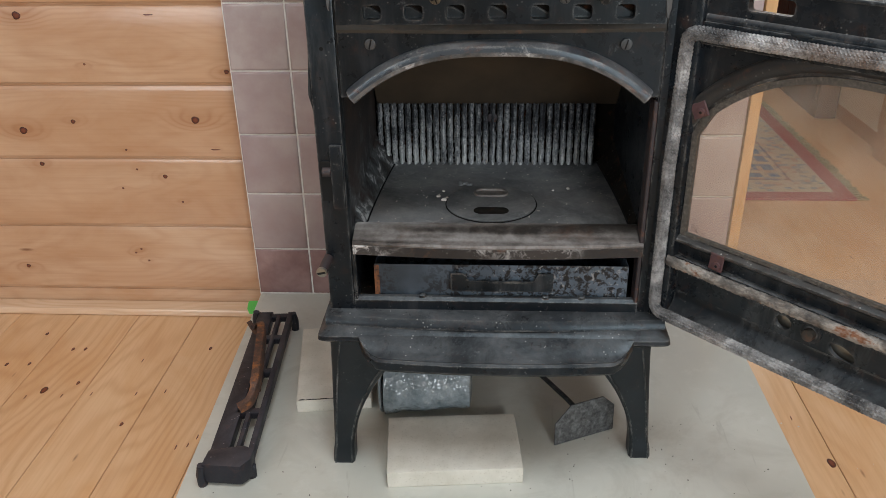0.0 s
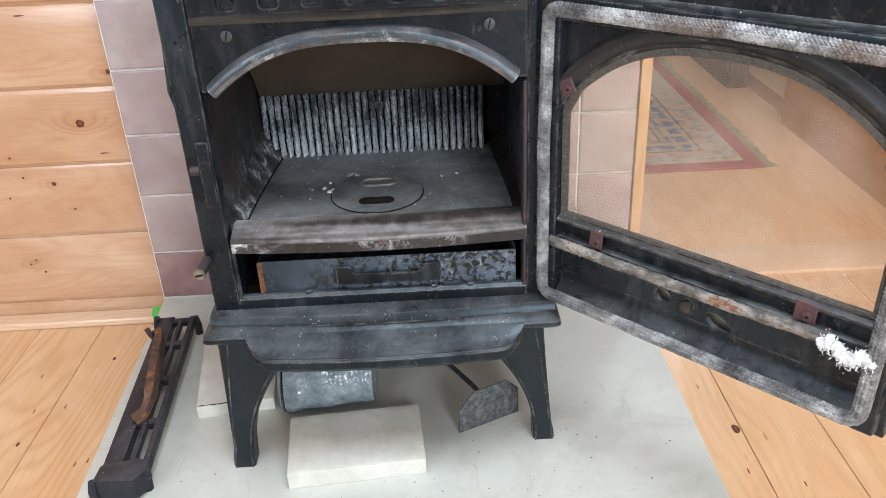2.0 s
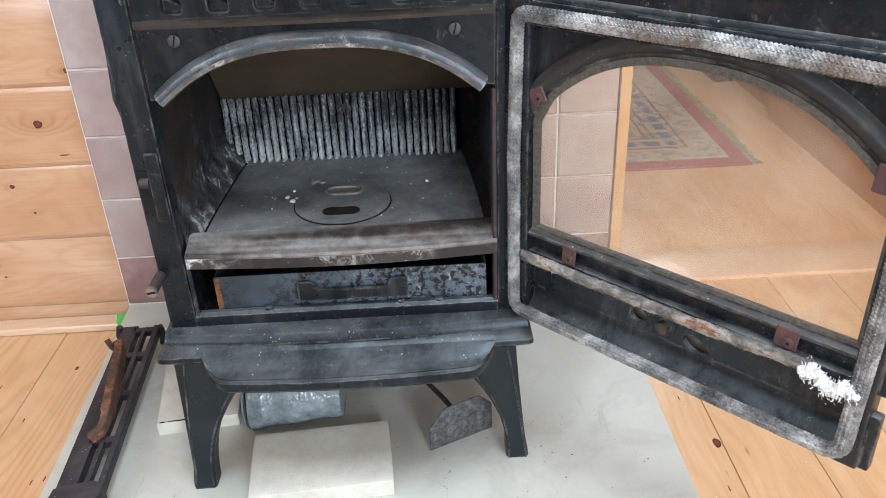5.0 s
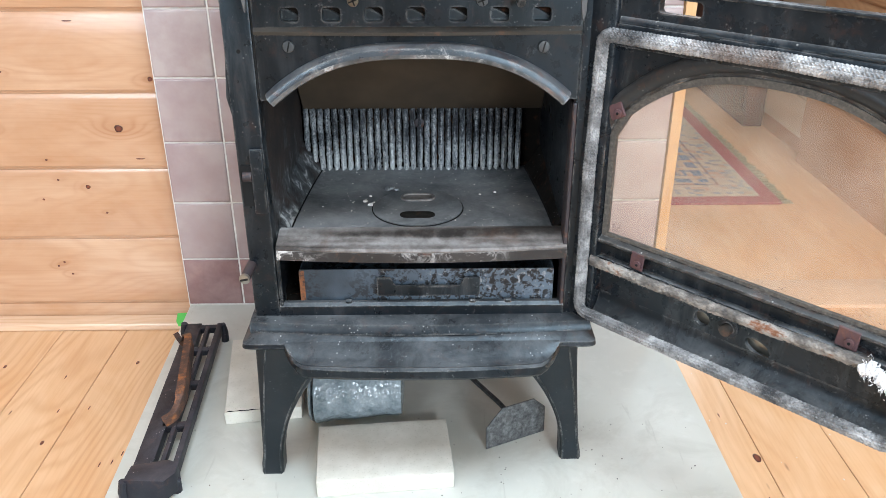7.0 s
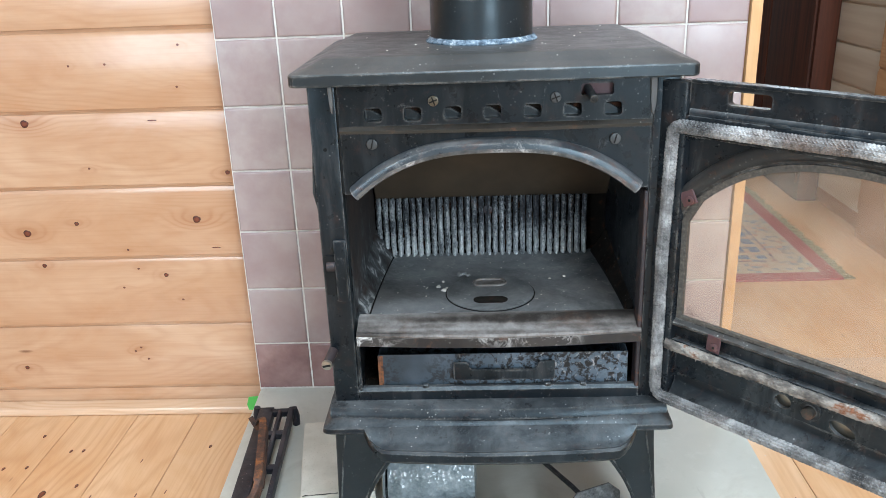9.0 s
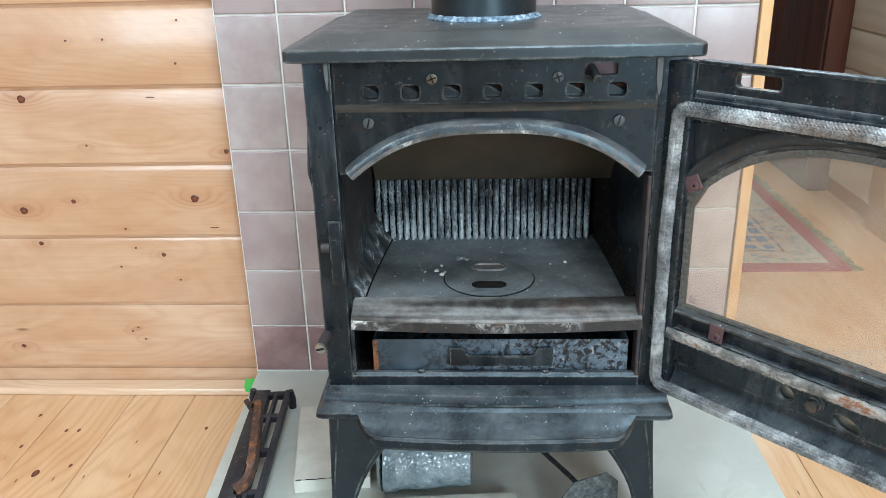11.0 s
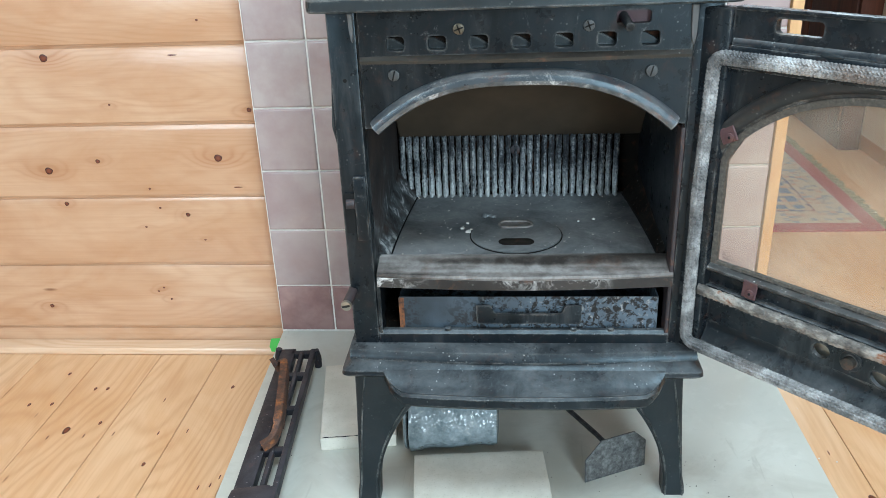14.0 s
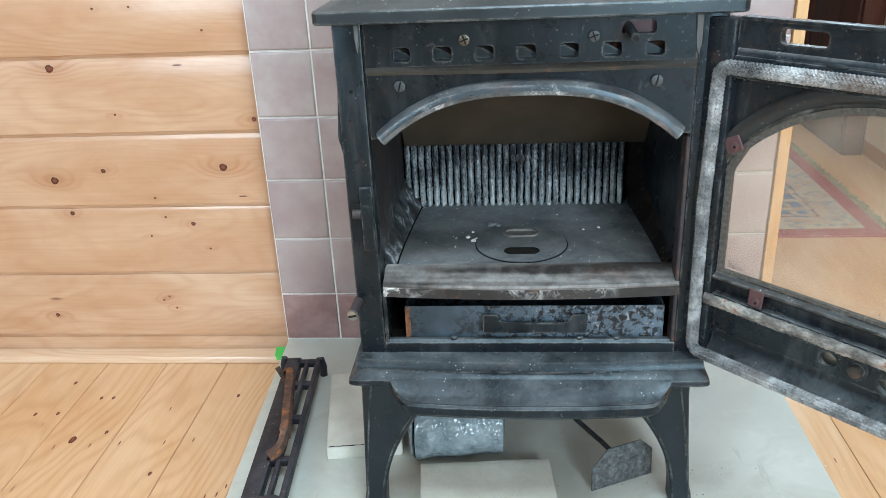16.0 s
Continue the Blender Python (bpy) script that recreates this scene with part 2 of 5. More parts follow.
# side liner: soot-black and rusty above, caked with pale ash towards the floor plate
k = Mat("ash_crusted_liner", (0.03, 0.03, 0.03), 0.6)
v = k.coords()
zz = k.node("SeparateXYZ")
k.link(v, zz.inputs[0])
cake = k.math("ADD", k.noise(v, 38, 7, 0.72, 0.6), k.grey(zz.outputs["Z"], 0.325, 0.42, 0.10, -0.12))
col = k.mix(k.grey(k.noise(v, 18, 4, 0.6), 0.4, 0.65), (0.014, 0.013, 0.013), (0.045, 0.030, 0.024))
col = k.mix(k.grey(cake, 0.46, 0.60, 0.0, 0.7), col, (0.12, 0.135, 0.145))
col = k.mix(k.grey(cake, 0.60, 0.68, 0.0, 0.9), col, (0.50, 0.52, 0.52))
k.put("Base Color", col)
k.bump(cake, 0.25, 0.002)
LINER = k.m

# the lip: pale rubbed streaks along its length over brown-black iron
k = Mat("ash_rubbed_lip", (0.2, 0.18, 0.16), 0.36)
v = k.coords((2.5, 34, 60))
w2 = k.coords((1, 1, 1))
run = k.math("ADD", k.math("MULTIPLY", k.noise(v, 1.0, 2, 0.5, 0.4), 0.65), k.math("MULTIPLY", k.noise(w2, 55, 6, 0.72), 0.35))
col = k.ramp(run, (0.36, (0.032, 0.027, 0.024)), (0.46, (0.135, 0.120, 0.110)), (0.56, (0.27, 0.255, 0.242)), (0.70, (0.54, 0.53, 0.52)))
col = k.mix(k.grey(k.noise(w2, 24, 5, 0.7), 0.55, 0.70, 0.0, 0.45), col, (0.12, 0.055, 0.03))
k.put("Base Color", col)
k.bump(k.noise(w2, 300, 4, 0.7), 0.3, 0.0008)
LIP = k.m
# soot-black liner iron, also used as painted shade in the fireback's grooves
SOOT_SHADE = iron("sooty_shaded_liner", (0.0085, 0.0068, 0.0056), (0.075, 0.068, 0.06), 0.25, 0.9, 0.3, 1.0, 0.22, 0.5, 0.58, 0.0, 0.12, 0.06)
HOOD = iron("burnished_hood_iron", (0.030, 0.034, 0.040), (0.50, 0.49, 0.47), 0.40, 0.30, 0.30, 0.7, 0.5, 0.6, 0.54, 0.95)
BROWNED = iron("heat_browned_iron", (0.030, 0.024, 0.019), (0.16, 0.145, 0.125), 0.4, 0.42, 0.35, 1.0, 0.3)
RUSTY = iron("plum_rusted_iron", (0.030, 0.019, 0.019), (0.12, 0.10, 0.095), 0.55, 0.55, 0.3)
GRATE = iron("cast_grate_iron", (0.014, 0.011, 0.015), (0.12, 0.11, 0.12), 0.25, 0.48, 0.35)
EDGE = iron("rust_brown_lip_edge", (0.026, 0.018, 0.015), (0.72, 0.71, 0.69), 0.5, 0.5, 0.4, 0.6, 1.0, 0.5, 0.50)
CLIPS = iron("maroon_rusted_clip", (0.085, 0.040, 0.042), (0.2, 0.12, 0.1), 0.5, 0.6, 0.3)

k = Mat("rust_orange_handle", (0.2, 0.08, 0.035), 0.65)
v = k.coords()
k.put("Base Color", k.ramp(k.noise(v, 55, 6, 0.7), (0.36, (0.035, 0.023, 0.020)), (0.52, (0.11, 0.050, 0.030)), (0.68, (0.34, 0.12, 0.03))))
k.bump(k.noise(v, 500, 3), 0.3, 0.0006)
RUST = k.m

# ash, washed down the ribs of the fireback
k = Mat("ash_streaked_fireback", (0.1, 0.1, 0.1), 0.85)
v = k.coords((1, 1, 1))
streak = k.noise(k.coords((130, 20, 12)), 1.0, 5, 0.7)
patch = k.noise(v, 14, 4, 0.6)
spl = k.math("ADD", k.math("ADD", k.math("MULTIPLY", streak, 0.35), k.math("MULTIPLY", patch, 0.34)), k.math("MULTIPLY", k.noise(v, 210, 6, 0.8), 0.44))
hgt = k.node("SeparateXYZ")
k.link(v, hgt.inputs[0])
spl = k.math("ADD", spl, k.grey(hgt.outputs["Z"], 0.335, 0.415, 0.04, -0.045))
k.put("Base Color", k.ramp(spl, (0.46, (0.018, 0.018, 0.022)), (0.52, (0.075, 0.085, 0.095)), (0.585, (0.32, 0.335, 0.345)), (0.69, (0.70, 0.73, 0.72))))
k.bump(k.noise(v, 300, 4), 0.4, 0.001)
FIREBACK = k.m

# brown-baked throat plate
k = Mat("brown_baked_plate", (0.1, 0.075, 0.045), 0.7)
v = k.coords()
k.put("Base Color", k.ramp(k.noise(v, 7, 4, 0.6), (0.25, (0.020, 0.0135, 0.0085)), (0.75, (0.085, 0.061, 0.037))))
k.bump(k.noise(v, 200, 3), 0.1, 0.0006)
BROWN = k.m

# paint flaking from blued sheet steel
k = Mat("flaking_ash_pan_steel", (0.08, 0.1, 0.12), 0.5, 0.3)
v = k.coords()
flake = k.grey(k.noise(v, 120, 6, 0.75, 0.4), 0.49, 0.53)
zone = k.grey(k.noise(k.coords((1, 1, 0.3)), 11, 2), 0.36, 0.50)
col = k.mix(k.grey(k.noise(v, 9, 3), 0.35, 0.7), (0.035, 0.05, 0.065), (0.115, 0.155, 0.20))
col = k.mix(k.math("MULTIPLY", flake, zone), col, (0.012, 0.012, 0.013))
col = k.mix(k.math("MULTIPLY", k.grey(k.noise(v, 190, 5, 0.7), 0.58, 0.64), k.grey(k.noise(v, 8, 2), 0.5, 0.62, 0.0, 0.7)), col, (0.42, 0.43, 0.43))
k.put("Base Color", col)
k.bump(flake, 0.25, 0.0006)
PAN = k.m
k = Mat("rusted_pan_edge", (0.24, 0.09, 0.035), 0.8)
k.put("Base Color", k.ramp(k.noise(k.coords(), 150, 5, 0.7), (0.38, (0.03, 0.022, 0.018)), (0.62, (0.24, 0.085, 0.028))))
PAN_RUST = k.m

# glazed mauve tiles, each with its own tone and a cloudier middle
k = Mat("mauve_glazed_tile", (0.45, 0.38, 0.37), 0.27)
info = k.node("ObjectInfo").outputs["Random"]
v = k.coords((1, 1, 1), "Generated")
cloud = k.noise(k.coords((1, 1, 1), jitter=True), 14, 4, 0.6)
tone = k.ramp(info, (0.0, (0.42, 0.34, 0.325)), (0.35, (0.36, 0.275, 0.265)), (0.7, (0.45, 0.38, 0.36)), (1.0, (0.32, 0.225, 0.22)))
grad = k.node("TexGradient", gradient_type="SPHERICAL")
mp = k.node("Mapping")
mp.inputs["Location"].default_value, mp.inputs["Scale"].default_value = (-0.95, 0, -0.95), (1.9, 0, 1.9)
k.link(v, mp.inputs["Vector"])
k.link(mp.outputs[0], grad.inputs["Vector"])
col = k.mix(k.grey(grad.outputs["Fac"], 0.0, 0.75, 0.30, 0.0), tone, (0.50, 0.44, 0.42))
col = k.mix(k.grey(cloud, 0.38, 0.66, 0.0, 0.75), col, (0.33, 0.235, 0.235))
k.put("Base Color", col)
k.bump(k.noise(k.coords(jitter=True), 24, 2), 0.12, 0.002)
TILE = k.m
k = Mat("dark_plum_plinth_tile", (0.26, 0.15, 0.14), 0.18)
cloud = k.noise(k.coords((1, 1, 1), jitter=True), 16, 4, 0.6)
k.put("Base Color", k.ramp(cloud, (0.3, (0.185, 0.10, 0.095)), (0.7, (0.34, 0.215, 0.2))))
k.bump(k.noise(k.coords(jitter=True), 24, 2), 0.12, 0.002)
TILE_DARK = k.m
k = Mat("pale_grout", (0.62, 0.58, 0.53), 0.9)
k.put("Base Color", k.ramp(k.noise(k.coords(), 60, 5), (0.3, (0.60, 0.57, 0.53)), (0.7, (0.76, 0.74, 0.7))))
GROUT = k.m

# painted cement hearth
k = Mat("grey_green_hearth_paint", (0.45, 0.45, 0.39), 0.33)
v = k.coords()
cl = k.noise(v, 4.5, 5, 0.6)
col = k.ramp(cl, (0.3, (0.50, 0.505, 0.45)), (0.7, (0.59, 0.59, 0.53)))
dirt = k.grey(k.voronoi(v, 70), 0.03, 0.10, 1.0, 0.0)
dirt = k.math("MULTIPLY", dirt, k.grey(k.noise(v, 13, 3), 0.55, 0.64))
col = k.mix(k.math("MULTIPLY", dirt, 0.8), col, (0.10, 0.08, 0.06))
col = k.mix(k.grey(k.noise(v, 30, 6, 0.7), 0.55, 0.72, 0.0, 0.4), col, (0.66, 0.66, 0.61))
col = k.mix(k.grey(k.noise(v, 9, 5, 0.7, 0.8), 0.52, 0.70, 0.0, 0.35), col, (0.36, 0.345, 0.29))
scuff = k.noise(k.coords((60, 6, 1)), 1.0, 4, 0.6, 1.0)
col = k.mix(k.grey(scuff, 0.66, 0.74, 0.0, 0.35), col, (0.30, 0.29, 0.25))
k.put("Base Color", col)
k.put("Roughness", k.grey(cl, 0.3, 0.7, 0.26, 0.42))
k.bump(k.noise(v, 45, 5, 0.6), 0.12, 0.0015)
HEARTH = k.m

# pale firebrick
k = Mat("cream_firebrick", (0.66, 0.6, 0.48), 0.9)
v = k.coords(jitter=True)
col = k.ramp(k.noise(v, 18, 5, 0.65), (0.3, (0.56, 0.53, 0.45)), (0.7, (0.72, 0.69, 0.61)))
col = k.mix(k.grey(k.voronoi(v, 260), 0.05, 0.25, 0.45, 0.0), col, (0.3, 0.25, 0.18))
k.put("Base Color", col)
k.bump(k.noise(v, 320, 5, 0.7), 0.45, 0.0012)
BRICK = k.m

# braided glass rope, greyed by soot
k = Mat("grey_glass_fibre_rope", (0.4, 0.4, 0.39), 0.5)
v = k.coords()
soot = k.noise(v, 22, 5, 0.65)
col = k.ramp(soot, (0.34, (0.04, 0.042, 0.045)), (0.5, (0.20, 0.202, 0.202)), (0.64, (0.52, 0.525, 0.525)))
col = k.mix(k.grey(k.noise(v, 170, 5, 0.75), 0.50, 0.62, 0.0, 0.6), col, (0.035, 0.035, 0.037))
col = k.mix(k.grey(k.noise(k.coords((1, 1, 0.6)), 7, 3), 0.56, 0.68, 0.0, 0.4), col, (0.22, 0.11, 0.05))
col = k.mix(k.grey(k.noise(v, 500, 3), 0.5, 0.75, 0.0, 0.35), col, (0.48, 0.48, 0.475))
k.put("Base Color", col)
ROPE = k.m
k = Mat("rust_stained_rope", (0.4, 0.36, 0.3), 0.7)
v = k.coords((0.5, 1, 1))
col = k.ramp(k.noise(v, 45, 5, 0.7), (0.36, (0.05, 0.045, 0.042)), (0.48, (0.15, 0.135, 0.12)), (0.58, (0.34, 0.315, 0.28)), (0.66, (0.20, 0.075, 0.03)), (0.74, (0.08, 0.04, 0.03)))
k.put("Base Color", col)
k.bump(k.noise(v, 900, 3), 0.6, 0.001)
ROPE_OLD = k.m
FLUFF = Mat("white_frayed_fibre", (0.9, 0.905, 0.91), 0.6).m

k = Mat("sealing_cement", (0.45, 0.5, 0.55), 0.8)
k.put("Base Color", k.ramp(k.noise(k.coords(), 130, 5, 0.7), (0.38, (0.03, 0.05, 0.075)), (0.52, (0.16, 0.22, 0.28)), (0.68, (0.55, 0.6, 0.63))))
k.bump(k.noise(k.coords(), 350, 4), 0.7, 0.002)
CEMENT = k.m

k = Mat("stove_glass", (0.90, 0.80, 0.69), 0.02)
k.b.inputs["Transmission Weight"].default_value = 0.96
k.b.inputs["IOR"].default_value = 1.02
k.put("Transmission Weight", k.grey(k.noise(k.coords((1, 1, 1)), 13, 5, 0.65), 0.35, 0.70, 0.95, 0.87))
film = k.grey(k.noise(k.coords((1, 1, 1)), 9, 3), 0.35, 0.75, 0.015, 0.03)
k.put("Roughness", film)
GLASS = k.m
k = Mat("greyed_glass_gasket", (0.16, 0.15, 0.12), 0.6)
k.put("Base Color", k.ramp(k.noise(k.coords(), 240, 5, 0.7), (0.34, (0.045, 0.041, 0.037)), (0.55, (0.095, 0.086, 0.074)), (0.75, (0.19, 0.172, 0.15))))
k.bump(k.noise(k.coords(), 600, 3), 0.4, 0.001)
GASKET = k.m
BEAD = iron("browned_arch_bead", (0.026, 0.024, 0.023), (0.17, 0.16, 0.15), 0.25, 0.36, 0.5, 1.0, 0.35, 0.5, 0.58, 0.5, 0.1, 0.35, 0.3)

STEEL = Mat("dulled_zinc_steel", (0.05, 0.055, 0.057), 0.45, 0.3).m
BRASSY = Mat("worn_nickel_brass", (0.10, 0.085, 0.06), 0.35, 0.6).m
BLACK = Mat("dark_void_paint", (0.004, 0.004, 0.004), 1.0).m
GREEN = Mat("green_masking_tape", (0.12, 0.62, 0.12), 0.6).m
STONE = Mat("white_ash_crumb", (0.72, 0.7, 0.66), 0.9).m
k = Mat("galvanised_rake_plate", (0.2, 0.21, 0.21), 0.5, 0.25)
k.put("Base Color", k.ramp(k.noise(k.coords(), 130, 5, 0.7), (0.35, (0.045, 0.047, 0.047)), (0.5, (0.105, 0.108, 0.108)), (0.68, (0.20, 0.205, 0.205))))
RAKE = k.m
k = Mat("clear_bubble_wrap", (0.62, 0.66, 0.66), 0.12)
k.b.inputs["Transmission Weight"].default_value = 0.18
v = k.coords()
k.put("Base Color", k.ramp(k.noise(v, 40, 4, 0.7), (0.3, (0.15, 0.19, 0.205)), (0.6, (0.34, 0.39, 0.41)), (0.78, (0.62, 0.67, 0.68))))
k.bump(k.math("ADD", k.voronoi(v, 170), k.noise(v, 55, 5)), 0.32, 0.004)
WRAP = k.m
k = Mat("white_plaster", (0.8, 0.79, 0.77), 0.9)
k.bump(k.noise(k.coords(), 120, 4), 0.1, 0.001)
PLASTER = k.m
k = Mat("grey_plaster", (0.30, 0.30, 0.29), 0.9)
k.bump(k.noise(k.coords(), 120, 4), 0.1, 0.001)
PLASTER_GREY = k.m
k = Mat("aged_cream_board", (0.62, 0.55, 0.43), 0.5)
k.put("Base Color", k.ramp(k.noise(k.coords((30, 1.5, 30), jitter=True), 1.0, 4), (0.3, (0.66, 0.50, 0.35)), (0.7, (0.80, 0.66, 0.50))))
CREAM = k.m

# woven rug: bands by the distance from its edge, small motifs inside
k = Mat("woven_kelim_rug", (0.3, 0.2, 0.15), 0.95)
v = k.coords((1, 1, 1), "Object")
sep = k.node("SeparateXYZ")
k.link(v, sep.inputs[0])
RUG_X, RUG_Y = 0.62, 0.95
dx = k.math("SUBTRACT", RUG_X, k.math("ABSOLUTE", sep.outputs["X"]))
dy = k.math("SUBTRACT", RUG_Y, k.math("ABSOLUTE", sep.outputs["Y"]))
d = k.math("MINIMUM", dx, dy)
field = k.ramp(k.math("MULTIPLY", d, 2.0), (0.0, (0.30, 0.035, 0.045)), (0.085, (0.44, 0.34, 0.27)), (0.25, (0.11, 0.06, 0.09)), (0.265, (0.40, 0.29, 0.22)),
               (0.43, (0.11, 0.06, 0.09)), (0.445, (0.46, 0.37, 0.29)), (0.60, (0.30, 0.07, 0.07)), (0.62, (0.36, 0.24, 0.2)), constant=True)
vo = k.node("TexVoronoi", distance="CHEBYCHEV")
vo.inputs["Scale"].default_value, vo.inputs["Randomness"].default_value = 60, 0.3
k.link(v, vo.inputs["Vector"])
cell = vo.outputs["Color"]
tint = k.ramp(cell, (0.0, (0.10, 0.15, 0.24)), (0.30, (0.44, 0.33, 0.25)), (0.52, (0.40, 0.17, 0.11)), (0.66, (0.46, 0.36, 0.28)), (0.82, (0.14, 0.12, 0.15)), constant=True)
inner = k.math("MULTIPLY", k.grey(d, 0.044, 0.045), k.grey(k.noise(v, 60, 3), 0.40, 0.52, 0.10, 0.62))
col = k.mix(inner, field, tint)
lozenge = k.math("MULTIPLY", k.grey(d, 0.145, 0.148), k.grey(d, 0.200, 0.203, 1.0, 0.0))
sq = k.node("TexVoronoi", distance="CHEBYCHEV")
sq.inputs["Scale"].default_value, sq.inputs["Randomness"].default_value = 15.0, 0.12
k.link(v, sq.inputs["Vector"])
blue = k.math("MULTIPLY", lozenge, k.grey(sq.outputs["Distance"], 0.30, 0.36, 0.8, 0.0))
col = k.mix(blue, col, (0.045, 0.12, 0.24))
col = k.mix(k.grey(k.noise(v, 300, 3), 0.4, 0.7, 0.0, 0.35), col, (0.2, 0.15, 0.11))
k.put("Base Color", col)
k.bump(k.noise(k.coords((300, 900, 1)), 1.0, 2), 0.5, 0.002)
RUG = k.m
FRINGE = Mat("olive_wool_fringe", (0.25, 0.205, 0.125), 0.95).m

# ---- mesh helpers ----
ORG = {}


def thing(name, at, label, category, group="", kind=""):
    ob = new(name)
    ob.location = at
    ob.empty_display_size = 0.05
    ORG[ob.name] = Vector(at)
    return tagged(ob, label, category, group, kind)


def mesh_of(name, bm, material, smooth=35):
    bmesh.ops.recalc_face_normals(bm, faces=bm.faces)
    me = bpy.data.meshes.new(name)
    for f in bm.faces:
        f.smooth = True
    bm.to_mesh(me)
    bm.free()
    for m in material if isinstance(material, (list, tuple)) else [material]:
        me.materials.append(m)
    me.set_sharp_from_angle(angle=radians(smooth))
    return me


def part(name, bm, material, parent=None, label="", smooth=35):
    """One bmesh in world places as a mesh object under a thing or a part."""
    if parent is not None:
        bm.transform(Matrix.Translation(-ORG[parent.name]))
    ob = new(name, mesh_of(name, bm, material, smooth))
    if parent is not None:
        ob.parent = parent
        ORG[ob.name] = ORG[parent.name]
    else:
        ORG[ob.name] = Vector((0, 0, 0))
    return tagged(ob, label)


def solid(name, bm, material, label, category, kind="", group="", smooth=35, at=None):
    """A thing that is a single mesh, with its origin at its middle."""
    if at is None:
        at = sum((v.co for v in bm.verts), Vector()) / len(bm.verts)
    at = Vector(at)
    bm.transform(Matrix.Translation(-at))
    ob = new(name, mesh_of(name, bm, material, smooth))
    ob.location = at
    ORG[ob.name] = at
    return tagged(ob, label, category, group, kind)


def bevelled(bm, width, segs=2, edges=None):
    if width > 0:
        bmesh.ops.bevel(bm, geom=list(edges or bm.edges), offset=width, segments=segs, affect="EDGES", profile=0.6)
    return bm


def box(x0, x1, y0, y1, z0, z1, bevel=0.0, segs=2, into=None):
    bm = bmesh.new()
    bmesh.ops.create_cube(bm, size=1)
    for v in bm.verts:
        v.co = Vector(((x0 + x1) / 2 + v.co.x * (x1 - x0), (y0 + y1) / 2 + v.co.y * (y1 - y0), (z0 + z1) / 2 + v.co.z * (z1 - z0)))
    bevelled(bm, bevel, segs)
    return merge(into, bm)


def merge(into, bm, material_index=0):
    if into is None:
        return bm
    for f in bm.faces:
        f.material_index = material_index
    me = bpy.data.meshes.new("tmp")
    bm.to_mesh(me)
    bm.free()
    into.from_mesh(me)
    bpy.data.meshes.remove(me)
    return into


def loft(loops, close=True, cap=True, into=None, around=False):
    """Skin a row of loops of equally many points; around: the last joins the first."""
    bm = bmesh.new()
    rows = [[bm.verts.new(p) for p in lp] for lp in loops]
    n = len(rows[0])
    pairs = list(zip(rows, rows[1:])) + ([(rows[-1], rows[0])] if around else [])
    for a, b in pairs:
        for i in range(n if close else n - 1):
            j = (i + 1) % n
            bm.faces.new((a[i], a[j], b[j], b[i]))
    if cap and close and not around:
        bm.faces.new(rows[0][::-1])
        bm.faces.new(rows[-1])
    return merge(into, bm)


def prism(poly, axis, a, b, bevel=0.0, segs=2, into=None):
    """Polygon of 2D points pushed along an axis from a to b. x: (y, z), y: (x, z), z: (x, y)."""
    def at(p, c):
        return {"x": (c, p[0], p[1]), "y": (p[0], c, p[1]), "z": (p[0], p[1], c)}[axis]
    bm = loft([[at(p, a) for p in poly], [at(p, b) for p in poly]])
    bevelled(bm, bevel, segs)
    return merge(into, bm)


def tube(path, r, seg=10, into=None, closed=False, squash=1.0):
    pts = [Vector(p) for p in path]
    loops = []
    n = len(pts)
    up = Vector((0, 0, 1))
    for i, p in enumerate(pts):
        a = pts[(i - 1) % n] if closed or i else p
        b = pts[(i + 1) % n] if closed or i < n - 1 else p
        t = (b - a).normalized()
        s = t.cross(up if abs(t.z) < 0.9 else Vector((0, 1, 0))).normalized()
        w = s.cross(t).normalized()
        rr = r(i) if callable(r) else r
        loops.append([p + rr * (math.cos(q) * s + squash * math.sin(q) * w) for q in (2 * math.pi * j / seg for j in range(seg))])
    return loft(loops, around=closed, into=into)


def disc(centre, normal, r, thick, seg=20, into=None, bevel=0.0):
    """A round plate; thick along the normal."""
    bm = bmesh.new()
    bmesh.ops.create_cone(bm, cap_ends=True, segments=seg, radius1=r, radius2=r, depth=thick)
    if bevel:
        bevelled(bm, bevel, 2, [e for e in bm.edges if len(e.link_faces) == 2 and any(len(f.verts) > 4 for f in e.link_faces)])
    bm.transform(Matrix.Translation(centre) @ Vector(normal).to_track_quat("Z", "Y").to_matrix().to_4x4())
    return merge(into, bm)


def ray_out(poly, c, ang):
    """Where the ray from c at an angle leaves a polygon of 2D points."""
    dxr, dyr = math.cos(ang), math.sin(ang)
    best = 0.0
    for (ax, ay), (bx, by) in zip(poly, poly[1:] + poly[:1]):
        ex, ey = bx - ax, by - ay
        den = dxr * ey - dyr * ex
        if abs(den) < 1e-12:
            continue
        s = ((ax - c[0]) * ey - (ay - c[1]) * ex) / den
        q = ((ax - c[0]) * dyr - (ay - c[1]) * dxr) / den
        if s > 0 and -1e-3 <= q <= 1 + 1e-3:
            best = max(best, s)
    return (c[0] + dxr * best, c[1] + dyr * best)


def ring(outer, inner, centre, y0, y1, into=None):
    """An upright plate (x, z) from y0 to y1 with one hole through it."""
    angs = sorted({round(math.atan2(p[1] - centre[1], p[0] - centre[0]), 5) for p in outer + inner})
    o = [ray_out(outer, centre, a) for a in angs]
    n = [ray_out(inner, centre, a) for a in angs]
    loops = [[(p[0], y0, p[1]) for p in o], [(p[0], y0, p[1]) for p in n], [(p[0], y1, p[1]) for p in n], [(p[0], y1, p[1]) for p in o]]
    return loft(loops, around=True, into=into)


